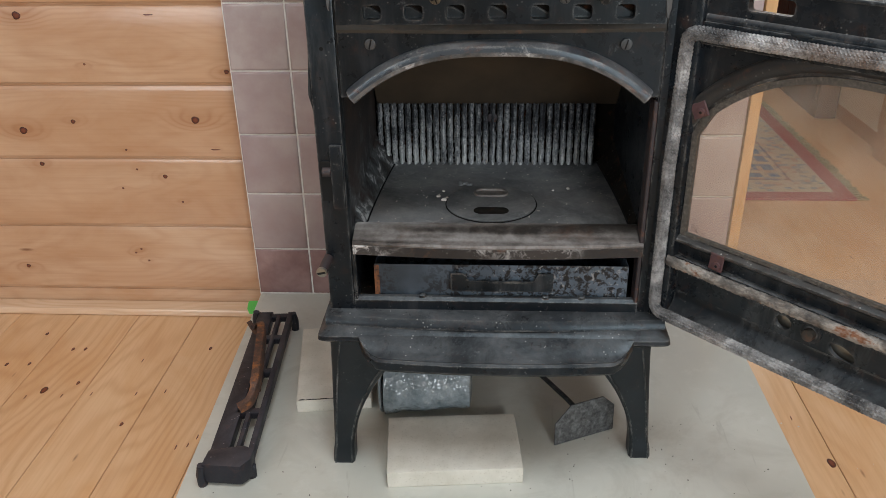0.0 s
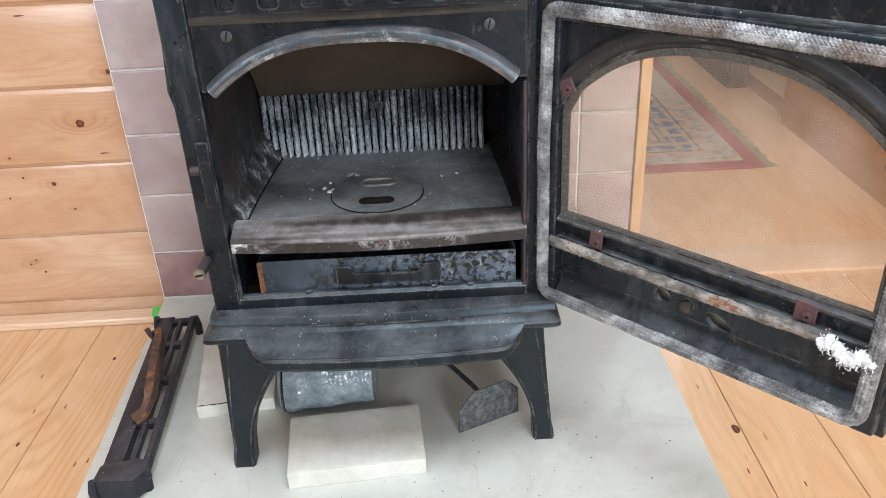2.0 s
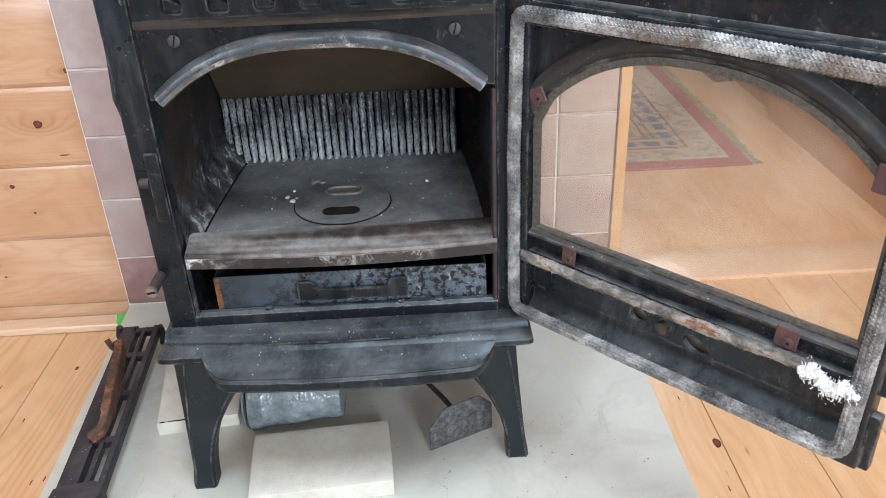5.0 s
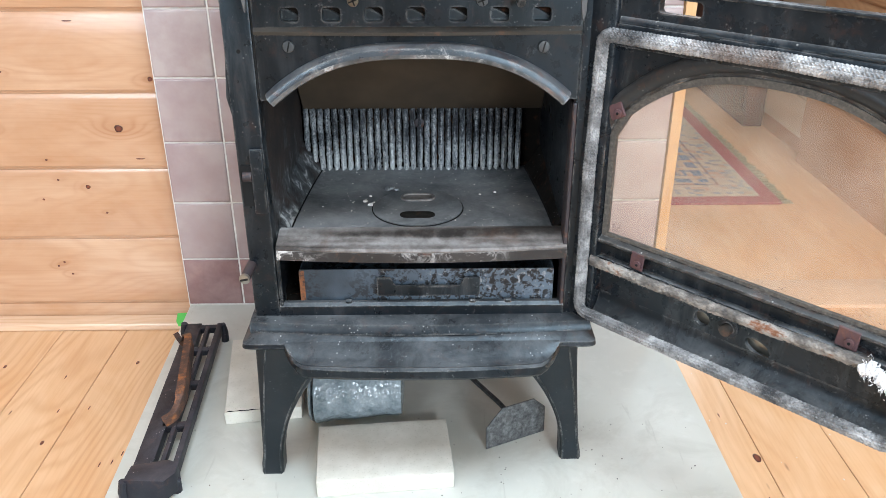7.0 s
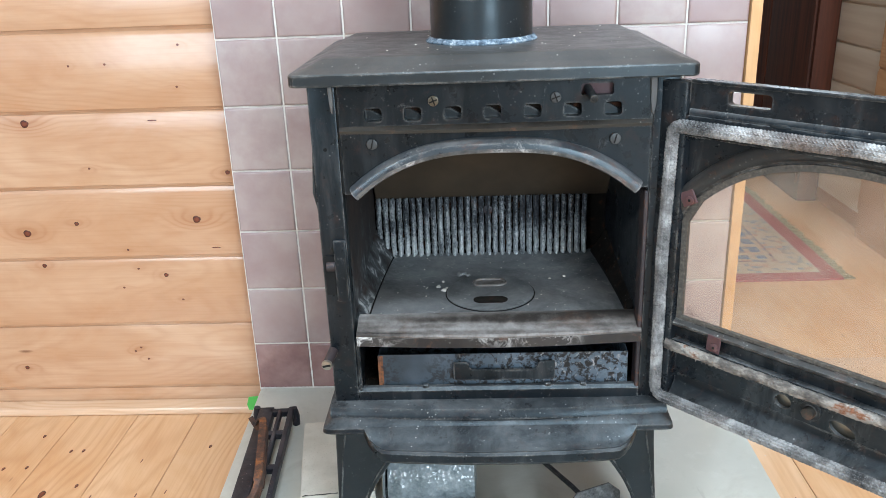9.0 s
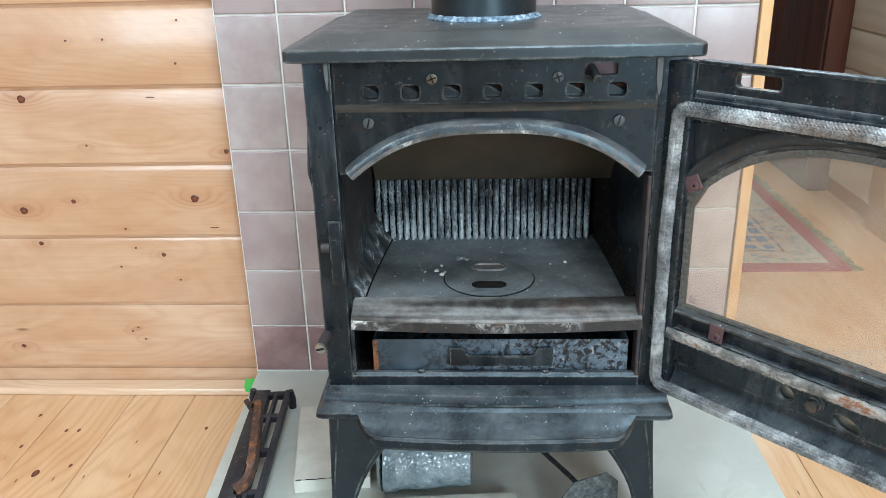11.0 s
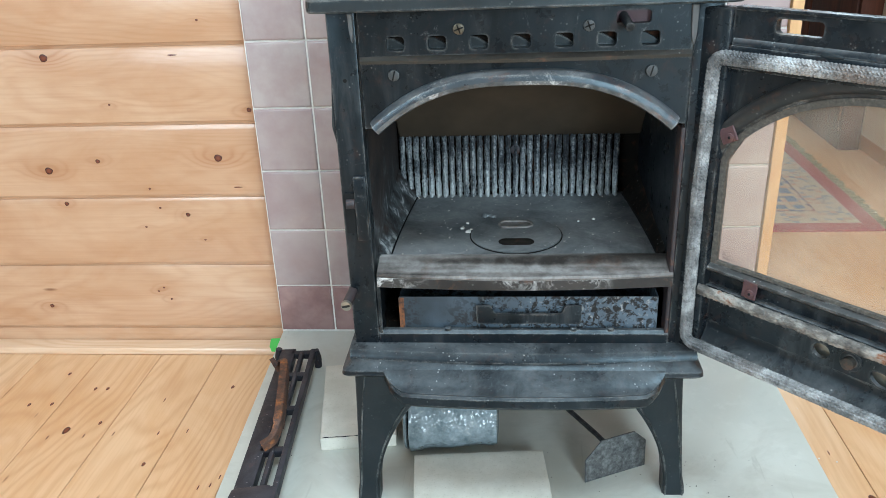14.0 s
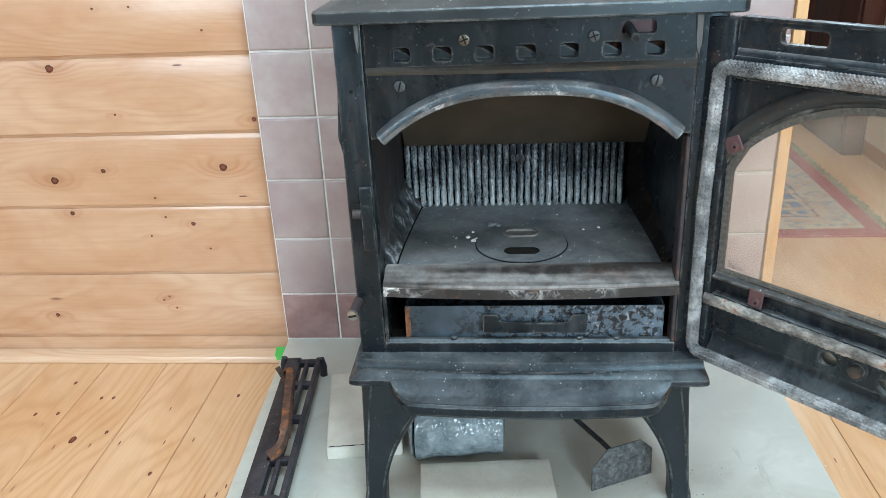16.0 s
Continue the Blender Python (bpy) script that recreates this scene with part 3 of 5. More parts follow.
def rect(x0, x1, z0, z1):
    return [(x0, z0), (x1, z0), (x1, z1), (x0, z1)]


def round_rect(x0, x1, z0, z1, r, n=4):
    pts = []
    for cx, cz, a0 in ((x1 - r, z0 + r, -90), (x1 - r, z1 - r, 0), (x0 + r, z1 - r, 90), (x0 + r, z0 + r, 180)):
        for i in range(n + 1):
            a = radians(a0 + 90 * i / n)
            pts.append((cx + r * math.cos(a), cz + r * math.sin(a)))
    return pts


def grow(poly, centre, by):
    return [(centre[0] + (x - centre[0]) * (1 + by / max(0.02, math.hypot(x - centre[0], z - centre[1]))),
             centre[1] + (z - centre[1]) * (1 + by / max(0.02, math.hypot(x - centre[0], z - centre[1])))) for x, z in poly]


def slotted_screw(at, normal, r, parent, name="screw", material=None, cross=False):
    bm = disc(at, normal, r, 0.004, 20, bevel=0.0012)
    nv = Vector(normal)
    q = nv.to_track_quat("Z", "Y").to_matrix().to_4x4()
    for turn in ((20, 110) if cross else (75,)):
        slot = box(-r * 0.85, r * 0.85, -r * 0.12, r * 0.12, 0.0019, 0.0023)
        slot.transform(Matrix.Translation(at) @ q @ pose(0, 0, 0, 0, 0, turn))
        merge(bm, slot, 1)
    return part(name, bm, [material or STEEL, BLACK], parent)


# ---- the room ----
HZ = 0.07          # top of the hearth
TY = 1.305         # face of the tiles
WY = 1.365         # face of the pine wall
FAR = 4.3

floor = solid("floor", box(-2.4, 2.6, -2.5, FAR, -0.12, -0.018), BLACK, "dark sub-floor under varnished pine floorboards", "floor", "structure")
bm = bmesh.new()
for x0, x1, y0, y1 in ((-2.4, -0.28, -2.5, FAR), (0.98, 2.6, -2.5, FAR), (-0.28, 0.98, -2.5, -0.2), (-0.28, 0.98, 0.76, FAR)):
    box(x0, x1, y0, y1, 2.4, 2.5, into=bm)
ceiling = solid("ceiling", bm, PLASTER, "plain white ceiling with a skylight opening", "ceiling", "structure")


def wall_with_openings(name, x0, x1, y0, y1, holes, along, label):
    """A plastered wall; holes: (from, to, sill, head) along its axis, in order."""
    bm = bmesh.new()
    lo, hi = (y0, y1) if along == "y" else (x0, x1)

    def slab(a, c, z0, z1):
        if c - a > 1e-4 and z1 - z0 > 1e-4:
            box(*((x0, x1, a, c) if along == "y" else (a, c, y0, y1)), z0, z1, into=bm)
    at = lo
    for a, c, sill, head in holes:
        slab(at, a, 0, 2.4), slab(a, c, 0, sill), slab(a, c, head, 2.4)
        at = c
    slab(at, hi, 0, 2.4)
    return solid(name, bm, PLASTER_GREY, label, "wall", "structure")


wall_with_openings("wall_west", -2.5, -2.4, -2.5, FAR, [(-2.2, -0.2, 0.95, 2.05)], "y", "grey plastered wall with a window onto daylight")
wall_with_openings("wall_east", 2.6, 2.7, -2.5, FAR, [], "y", "plain grey plastered wall")
wall_with_openings("wall_south", -2.4, 2.6, -2.6, -2.5, [(-2.28, -1.22, 0.92, 2.08), (0.85, 1.75, 0.37, 2.05)], "x", "grey plastered wall with a window and a glazed door opening")
wall_with_openings("wall_far", -2.4, 2.6, FAR, FAR + 0.1, [], "x", "plain wall at the end of the next room")

# pine-clad wall behind the hearth, built of chamfered boards
wall_north = solid("wall_north", box(-2.4, -0.2, WY + 0.02, WY + 0.12, 0, 2.4), WALL_PINE, "wall clad in horizontal lacquered pine boards", "wall", "structure")
north_right = solid("wall_north_right", box(1.16, 2.6, WY + 0.06, WY + 0.15, 0.0, 2.4), WALL_PINE, "short pine-clad wall beside the doorway", "wall", "structure")
solid("wall_over_doorway", box(0.49, 1.16, WY + 0.02, WY + 0.12, 2.05, 2.4), WALL_PINE, "pine wall above the open doorway", "wall", "structure")

# chimney breast carrying the tiles
pier = solid("chimney_breast", box(-0.389, 0.466, TY + 0.0024, WY + 0.115, 0, 2.4), GROUT, "chimney breast faced with mauve glazed tiles and pale grout", "wall", "structure")
trim_bm = box(0.468, 0.486, TY - 0.004, WY + 0.115, 0, 2.4, 0.002, 2)
solid("trim", trim_bm, TRIM_PINE, "pale pine corner trim beside the tiled chimney breast", "trim", "structure")

# skirting and a low quadrant on the floor
bm = prism([(WY - 0.031, 0.0), (WY - 0.034, 0.0016), (WY - 0.034, 0.010), (WY - 0.0315, 0.0138), (WY - 0.028, 0.0150), (WY - 0.0035, 0.0168), (WY - 0.0022, 0.0150), (WY - 0.0022, 0.0)], "x", -2.4, -0.389)
solid("baseboard", bm, SKIRT_PINE, "low pale pine skirting strip along the floor", "baseboard", "structure")

# raised hearth slab
bm = prism([(-0.352, 0.50), (0.470, 0.50), (0.4665, TY + 0.004), (-0.3885, TY + 0.004)], "z", -0.005, HZ, 0.004, 2)
solid("hearth", bm, HEARTH, "raised hearth slab painted smooth grey-green, scuffed and dusty", "hearth", "structure")

# threshold across the doorway
bm = box(0.489, 1.158, WY + 0.03, WY + 0.14, -0.002, 0.007, 0.003, 3)
solid("threshold", bm, SKIRT_PINE, "pale pine threshold board across the open doorway", "threshold", "structure")

# the next room's side wall, its lower edge held off the floor
side_near = solid("wall_passage_near", box(1.152, 1.23, WY + 0.064, 2.262, 0.0, 2.4), SIDE_PINE, "plinth behind the log-profile passage wall", "wall", "structure")
bm = box(1.186, 1.26, 2.264, 2.9, 0.0, 2.4)
box(1.186, 1.26, 2.9, FAR, 0.0, 1.01, into=bm)
box(1.186, 1.26, 2.9, FAR, 2.09, 2.4, into=bm)
side_far = solid("wall_passage_far", bm, SIDE_PINE, "plinth behind the cream passage wall", "wall", "structure")

# low dark cupboard shape, added for the deep shade on the next room's side wall
k = Mat("dark_red_brown_shade", (0.05, 0.016, 0.010), 0.7)
k.put("Base Color", k.ramp(k.noise(k.coords((30, 30, 2)), 1.0, 4, 0.6), (0.3, (0.030, 0.009, 0.005)), (0.7, (0.14, 0.038, 0.016))))
SHADE_BROWN = k.m
cupboard = thing("cupboard", (1.12, 2.95, 0.0), "low dark red-brown cupboard shape added for the shade on the passage wall", "cupboard")
part("carcass", box(1.112, 1.178, 2.61, 3.40, 0.0, 0.90, 0.003, 2), SHADE_BROWN, cupboard)
for i in range(2):
    part("door", box(1.104, 1.1118, 2.625 + 0.385 * i, 3.0 + 0.385 * i, 0.06, 0.86, 0.002, 2), SHADE_BROWN, cupboard)
part("top", box(1.098, 1.178, 2.60, 3.41, 0.9, 0.92, 0.004, 2), SHADE_BROWN, cupboard)

# rug in the next room
rug = thing("rug", (0.98 - RUG_X, 1.93 + RUG_Y, 0.0), "red-bordered woven wool rug with blue and beige motifs", "rug")
part("field", box(0.98 - 2 * RUG_X, 0.98, 1.93, 1.93 + 2 * RUG_Y, 0.0, 0.007, 0.002), RUG, rug)
bm = bmesh.new()
for i in range(150):
    y = 1.935 + i * 0.0125
    box(0.978, 0.998 + random.uniform(0, 0.016), y, y + 0.006, 0.0005, 0.004, into=bm)
tagged(part("fringe", bm, FRINGE, rug, "olive wool fringe"), kind="stuff")

# ---- the stove ----
CX, FY = 0.05, 0.877      # middle and front face of the stove
X0, X1 = -0.158, 0.258    # outer sides
BACK = 1.19
stove = thing("wood_stove", (CX, 1.0, HZ), "black cast-iron wood stove, ash-dusted, its door swung open, on four legs", "stove")

# body shell: sides, back, columns, with a faint waist on the sides
bm = bmesh.new()
for s, x in ((-1, X0), (1, X1)):
    prof = [(x, 0.29), (x, 0.56), (x + s * 0.004, 0.58), (x + s * 0.002, 0.605), (x, 0.63), (x, 0.706)]
    inner = [(x - s * 0.03, z) for _, z in prof]
    poly = prof + inner[::-1]
    prism(poly, "y", FY, BACK, into=bm)
box(X0 + 0.03, X1 - 0.03, BACK - 0.012, BACK, 0.29, 0.706, into=bm)
part("body", bm, IRON, stove)

# front columns beside the mouth
bm = box(X0 + 0.0005, -0.126, FY - 0.004, FY + 0.02, 0.299, 0.706, 0.003, 2)
part("front_column", bm, IRON, stove)
bm = box(0.229, X1 - 0.0005, FY - 0.002, FY + 0.02, 0.299, 0.706, 0.003, 2)
part("front_column", bm, IRON, stove)
for x in (-0.1255,):
    part("seam", box(x, x + 0.0012, FY - 0.0045, FY + 0.01, 0.58, 0.70), BLACK, stove, "dark seam beside the column")
for x, z in ((-0.142, 0.632),):
    part("bolt_hole", disc((x, FY - 0.0042, z), (0, -1, 0), 0.0022, 0.0012, 12), BLACK, stove)
# drips of old fire cement
for x, z0, z1, wd in ((-0.131, 0.672, 0.703, 0.006), (0.2275, 0.662, 0.703, 0.008)):
    bm = prism([(x - wd / 2, z1), (x + wd / 2, z1), (x + wd * 0.4, z0 + 0.012), (x + wd * 0.2, z0), (x - wd * 0.15, z0 + 0.003), (x - wd * 0.3, z0 + 0.014)], "y", FY - 0.0065, FY - 0.002, 0.001, 1)
    part("cement_drip", bm, iron("grey_cement_drip_" + ("a" if x < 0 else "b"), (0.12, 0.12, 0.12), (0.3, 0.3, 0.3), 0, 0.8), stove)

def open_seams(bm, xs, z=None):
    """Take out the walls between joined cells, so that a plate is one piece."""
    def seam(f):
        c = f.calc_center_median()
        return (abs(f.normal.x) > 0.99 and any(abs(c.x - x) < 1e-4 for x in xs)) or (z is not None and abs(f.normal.z) > 0.99 and abs(c.z - z) < 1e-4)
    bm.normal_update()
    bmesh.ops.delete(bm, geom=[f for f in bm.faces if seam(f)], context="FACES_ONLY")
    bmesh.ops.remove_doubles(bm, verts=bm.verts, dist=1e-5)


# air-control strip with seven holes, a slot above the last, and a lip that flares forward
bm = bmesh.new()
hx = [-0.0845 + 0.0448 * i for i in range(7)]
edges_x = [-0.124] + [(a + b) / 2 for a, b in zip(hx, hx[1:])] + [0.2275]
for x, a, b in zip(hx, edges_x, edges_x[1:]):
    ring(rect(a, b, 0.6565, 0.6815), round_rect(x - 0.0098, x + 0.0098, 0.6625, 0.6775, 0.004), (x, 0.67), FY - 0.004, FY + 0.004, into=bm)
box(-0.124, 0.13, FY - 0.004, FY + 0.004, 0.6815, 0.7065, into=bm)
ring(rect(0.13, 0.2275, 0.6815, 0.7065), round_rect(0.148, 0.184, 0.6855, 0.6985, 0.003), (0.166, 0.692), FY - 0.004, FY + 0.004, into=bm)
open_seams(bm, edges_x[1:-1] + [0.13], 0.6815)
part("air_strip", bm, IRON, stove)
n = 24
lower = [(-0.124 + 0.3515 * i / n, FY - 0.006 - 0.008 * math.sin(math.pi * i / n)) for i in range(n + 1)]
loops = []
for x, y in lower:
    loops.append([(x, FY - 0.0038, 0.6575), (x, y, 0.653), (x, y + 0.001, 0.6495), (x, FY + 0.004, 0.6495), (x, FY + 0.004, 0.6575)])
part("strip_lip", loft(loops), BROWNED, stove, "rubbed brown edge of the air strip")
part("register_plate", box(-0.12, 0.225, FY + 0.012, FY + 0.016, 0.655, 0.706), IRON_LEG, stove)
for x in hx:
    bm = prism([(x - 0.0105, 0.662), (x + 0.0105, 0.662), (x + 0.0105, 0.667), (x - 0.003, 0.6745), (x - 0.0105, 0.6755)], "y", FY + 0.0065, FY + 0.0118, 0.0008, 1)
    part("register_tooth", bm, IRON_LEG, stove)
part("slider_plate", box(0.146, 0.186, FY + 0.005, FY + 0.009, 0.683, 0.70, 0.001, 1), CLIPS, stove, "maroon slider behind the slot")
part("slider_peg", disc((0.158, FY - 0.008, 0.6885), (0.1, -1, -0.25), 0.0048, 0.034, 14, bevel=0.001), IRON, stove)
slotted_screw((-0.016, FY - 0.0055, 0.6845), (0, -1, 0), 0.0060, stove, cross=True, material=BRASSY)
slotted_screw((0.120, FY - 0.0055, 0.6845), (0, -1, 0), 0.0060, stove, cross=True)

# arched front plate
n = 40
AX0, AX1, AZ = -0.110, 0.213, 0.577


def arch(s, lift=0.0):
    """Point of the mouth's arch, s from 0 to 1: steep at its ends and flat in the middle."""
    x = AX0 + (AX1 - AX0) * s
    u = abs(2 * s - 1)
    return x, AZ + (0.0525 + lift) * (1 - u ** 2.75)


A = [(-0.1245, 0.5765)] + [arch(i / n) for i in range(n + 1)] + [(0.2285, 0.5765)]
B = [(x, 0.6495) for x, _ in A]
bm = loft([[(a[0], FY, a[1]), (b[0], FY, b[1]), (b[0], FY + 0.006, b[1]), (a[0], FY + 0.006, a[1])] for a, b in zip(A, B)])
part("arch_plate", bm, IRON, stove)
# the hood: a rolled lip that juts out along the arch
loops = []
for i in range(n + 1):
    s = i / n
    x, z = arch(s)
    x2, z2 = arch(min(1, s + 0.01))
    x1, z1 = arch(max(0, s - 0.01))
    t = Vector((x2 - x1, 0, z2 - z1)).normalized()
    up = Vector((-t.z, 0, t.x))
    c = Vector((x, FY, z))
    prof = [(0.004, 0.0115), (-0.009, 0.0105), (-0.015, 0.0065), (-0.017, 0.001), (-0.016, -0.0035), (-0.011, -0.005), (0.004, -0.003)]
    loops.append([c + Vector((0, dy, 0)) + up * h for dy, h in prof])
bm = loft(loops)
for fi, f in enumerate(list(bm.faces)[:n * 7]):
    f.material_index = 1 if fi % 7 in (3, 4) else 0
part("arch_hood", bm, [HOOD, WORN], stove, "burnished arched lip with pale worn edge")
slotted_screw((-0.088, FY - 0.002, 0.6365), (0, -1, 0), 0.0064, stove)
slotted_screw((0.188, FY - 0.002, 0.6355), (0, -1, 0), 0.0064, stove)

# top plate: flat field, sloped border, thick front edge
bm = bmesh.new()
tl, tr = -0.172, 0.270


def plate_loop(inset, z, r, front):
    return [(x, y, z) for x, y in round_rect(tl + inset, tr - inset, front + inset * 0.8, BACK + 0.006 - inset, r, 5)]


loops = [plate_loop(0.008, 0.7065, 0.010, 0.842), plate_loop(0.001, 0.7075, 0.010, 0.842), plate_loop(0.0, 0.709, 0.010, 0.842), plate_loop(0.0, 0.7195, 0.010, 0.842), plate_loop(0.0012, 0.721, 0.010, 0.842),
         plate_loop(0.0165, 0.7255, 0.010, 0.842), plate_loop(0.019, 0.7268, 0.010, 0.842), plate_loop(0.034, 0.7338, 0.010, 0.842), plate_loop(0.037, 0.7345, 0.010, 0.842), plate_loop(0.05, 0.7347, 0.010, 0.842)]
part("top_plate", loft(loops), IRON_TOP, stove, "dusty rectangular lid with bevelled rim", 14)
FX, FYY = 0.041, 1.013
loops = []
for r, z in ((0.0690, 0.7335), (0.0697, 0.736), (0.067, 0.7385), (0.0640, 0.741), (0.0640, 0.734)):
    loops.append([(FX + r * (1 + 0.012 * noise.noise((j * 0.35, z * 300, 0))) * math.cos(a), FYY + r * (1 + 0.012 * noise.noise((j * 0.35, z * 300, 5))) * math.sin(a), z + 0.0009 * noise.noise((j * 0.6, 0, 9))) for j, a in ((j, 2 * math.pi * j / 128) for j in range(128))])
part("cement_ring", loft(loops), CEMENT, stove, "pale blue-white sealing cement round the flue")

# firebox: floor plate, sides, back
bm = bmesh.new()
box(-0.13, 0.233, FY + 0.04, 1.158, 0.385, 0.396, into=bm)
part("firebox_floor", bm, ASHY, stove, "ash-dusted firebox floor plate")
# sloped skirts along the sides, a dark joint where they meet the floor plate
# right skirt is near-black: soot plus the shade of that side put into its colour
for sgn, xa, mat in ((1, -0.127, LINER), (-1, 0.233, SOOT_SHADE)):
    loops = []
    for q in range(13):
        f = q / 12
        y = FY + 0.046 + (1.150 - FY - 0.046) * f
        reach = 0.013 + 0.014 * f ** 1.6
        high = 0.012 + 0.030 * f
        loops.append([(xa, y, 0.3955), (xa + sgn * reach, y, 0.3955), (xa + sgn * reach, y, 0.3985), (xa + sgn * reach * 0.6, y, 0.3985 + high * 0.35), (xa, y, 0.3985 + high)])
    part("side_skirt", loft(loops), mat, stove, "ash-caked skirt beside the floor plate" if sgn > 0 else "")
    part("joint", tube([(lp[2][0] + sgn * 0.0008, lp[2][1], 0.3964) for lp in loops], 0.0012, 6), BLACK, stove)
n = 26
loops = []
for i in range(n + 1):
    s = i / n
    x = -0.1235 + 0.352 * s
    bow = 0.010 * math.sin(math.pi * s)
    f = FY - 0.006 - bow
    loops.append([(x, FY + 0.046, 0.3965), (x, FY + 0.040, 0.4035), (x, FY + 0.026, 0.4065), (x, FY + 0.012, 0.402), (x, f + 0.002, 0.398), (x, f, 0.3955), (x, f + 0.0015, 0.381), (x, f + 0.006, 0.3795), (x, FY + 0.046, 0.381)])
part("front_lip", loft(loops), LIP, stove, "front lip rubbed pale with ash and rust")
loops = []
for i in range(n + 1):
    x = -0.1235 + 0.352 * i / n
    f = FY - 0.006 - 0.010 * math.sin(math.pi * i / n)
    w = 0.0011 * noise.noise((x * 90, 3.0, 0))
    loops.append([(x, f - 0.0005, 0.3935 + w), (x, f + 0.0006, 0.3805), (x, f + 0.003, 0.3802), (x, f + 0.003, 0.3935 + w)])
part("lip_edge", loft(loops), EDGE, stove, "rust-brown lip edge with white chips")
# left liner ash-crusted; the right one's black also holds that side's shade
for s, x in ((1, -0.1275), (-1, 0.2315)):
    part("side_liner", box(min(x, x - s * 0.008), max(x, x - s * 0.008), FY + 0.006, 1.158, 0.385, 0.68), LINER if s > 0 else SOOT_SHADE, stove, "sooty side liner crusted with ash")
part("back_liner", box(-0.128, 0.232, 1.160, 1.17, 0.38, 0.69), SOOT_SHADE, stove)

# ribbed fireback
N = 31
rx0, rx1 = -0.126, 0.200
poly = [(rx0, 1.161)]
stepx = (rx1 - rx0) / N
for i in range(N):
    a = rx0 + stepx * i
    poly += [(a + stepx * 0.10, 1.158), (a + stepx * 0.29, 1.1485), (a + stepx * 0.5, 1.1465), (a + stepx * 0.71, 1.1485), (a + stepx * 0.90, 1.158)]
poly += [(rx1, 1.161)]
rows = []
for q in range(27):
    z = 0.396 + 0.094 * q / 26
    rows.append([(x + (random.uniform(-0.0007, 0.0007) if 0 < j < len(poly) - 1 else 0), y - 0.004 + (0.0022 * noise.noise((x * 260, z * 160, 0)) if 0 < j < len(poly) - 1 else 0) - 0.0024 * (1 - q / 26), z) for j, (x, y) in enumerate(poly)])
bm = loft(rows, close=False, cap=False)
# the shade between the ribs is coloured in: every groove face goes near-black
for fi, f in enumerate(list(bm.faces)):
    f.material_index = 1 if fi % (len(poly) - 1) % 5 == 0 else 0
part("fireback", bm, [FIREBACK, SOOT_SHADE], stove, "vertically ribbed fireback streaked with white ash")
slotted_screw((0.047, 1.146, 0.468), (0, -1, 0), 0.0075, stove, material=RUSTY)

# throat plate leaning forward over the fire
bm = prism([(1.152, 0.486), (1.157, 0.492), (1.02, 0.666), (1.012, 0.662)], "x", -0.124, 0.229, 0.002, 1)
part("throat_plate", bm, BROWN, stove, "smooth brown-baked throat plate")
part("firebox_roof", box(-0.128, 0.232, FY + 0.008, 1.03, 0.668, 0.675), SOOT_SHADE, stove)

# round grate cover in the floor plate with two finger recesses
bm = disc((0.046, 0.993, 0.3968), (0, 0, 1), 0.060, 0.004, 48, bevel=0.0012)
cover = part("grate_cover", bm, ASHY, stove, "round cover with two finger slots")
bm = disc((0.046, 0.993, 0.3962), (0, 0, 1), 0.0614, 0.0016, 48)
part("cover_gap", bm, BLACK, stove, "dark ring gap round the cover")
for dy, wd in ((0.030, 0.022), (-0.028, 0.023)):
    bm = prism([(0.046 + x, 0.993 + y + dy) for x, y in round_rect(-wd, wd, -0.0105, 0.0105, 0.0102, 6)], "z", 0.3986, 0.3994)
    part("finger_recess", bm, SOOT_SHADE if dy < 0 else LIP, cover)
    if dy < 0:
        continue
    bm = tube([(0.046 + x, 0.993 + y + dy, 0.3996) for x, y in round_rect(-wd, wd, -0.0108, 0.0108, 0.0105, 6)], 0.0022, 8, closed=True)
    part("recess_rim", bm, LIP, cover)

# ash mouth below: dark chamber, sill
part("ash_chamber", box(-0.127, 0.231, 1.10, 1.11, 0.30, 0.385), SOOT_SHADE, stove)
part("ash_floor", box(-0.127, 0.231, FY + 0.006, 1.10, 0.300, 0.312), SOOT_SHADE, stove)
bm = prism([(FY + 0.012, 0.30), (FY - 0.004, 0.30), (FY - 0.004, 0.3145), (FY, 0.318), (FY + 0.006, 0.318), (FY + 0.012, 0.313)], "x", -0.1258, 0.2288)
for x in (-0.04, 0.115, 0.16):
    box(x - 0.004, x + 0.004, FY - 0.002, FY + 0.004, 0.317, 0.3215, 0.0012, 1, into=bm)
part("mouth_sill", bm, IRON, stove)
for s, x in ((1, -0.126), (-1, 0.229)):
    part("mouth_rim", box(min(x, x + s * 0.005), max(x, x + s * 0.005), FY - 0.003, FY + 0.02, 0.30, 0.388 if s > 0 else 0.572, 0.001, 1), RUSTY if s < 0 else IRON, stove)
part("throat_side", box(0.2265, 0.2285, FY + 0.004, FY + 0.02, 0.388, 0.576), RUSTY, stove)

# base: stepped mouldings that bow forward, flared sides
def moulding(name, prof, xa, xb, bow, material, label=""):
    """Profile (y, z) swept across the front, bowing forward in the middle."""
    loops = []
    for i in range(33):
        s = i / 32
        x = xa + (xb - xa) * s
        b = bow * (1 - (2 * s - 1) ** 2)
        loops.append([(x, y - (b if j < len(prof) - 2 else 0), z) for j, (y, z) in enumerate(prof)])
    return part(name, loft(loops), material, stove, label)


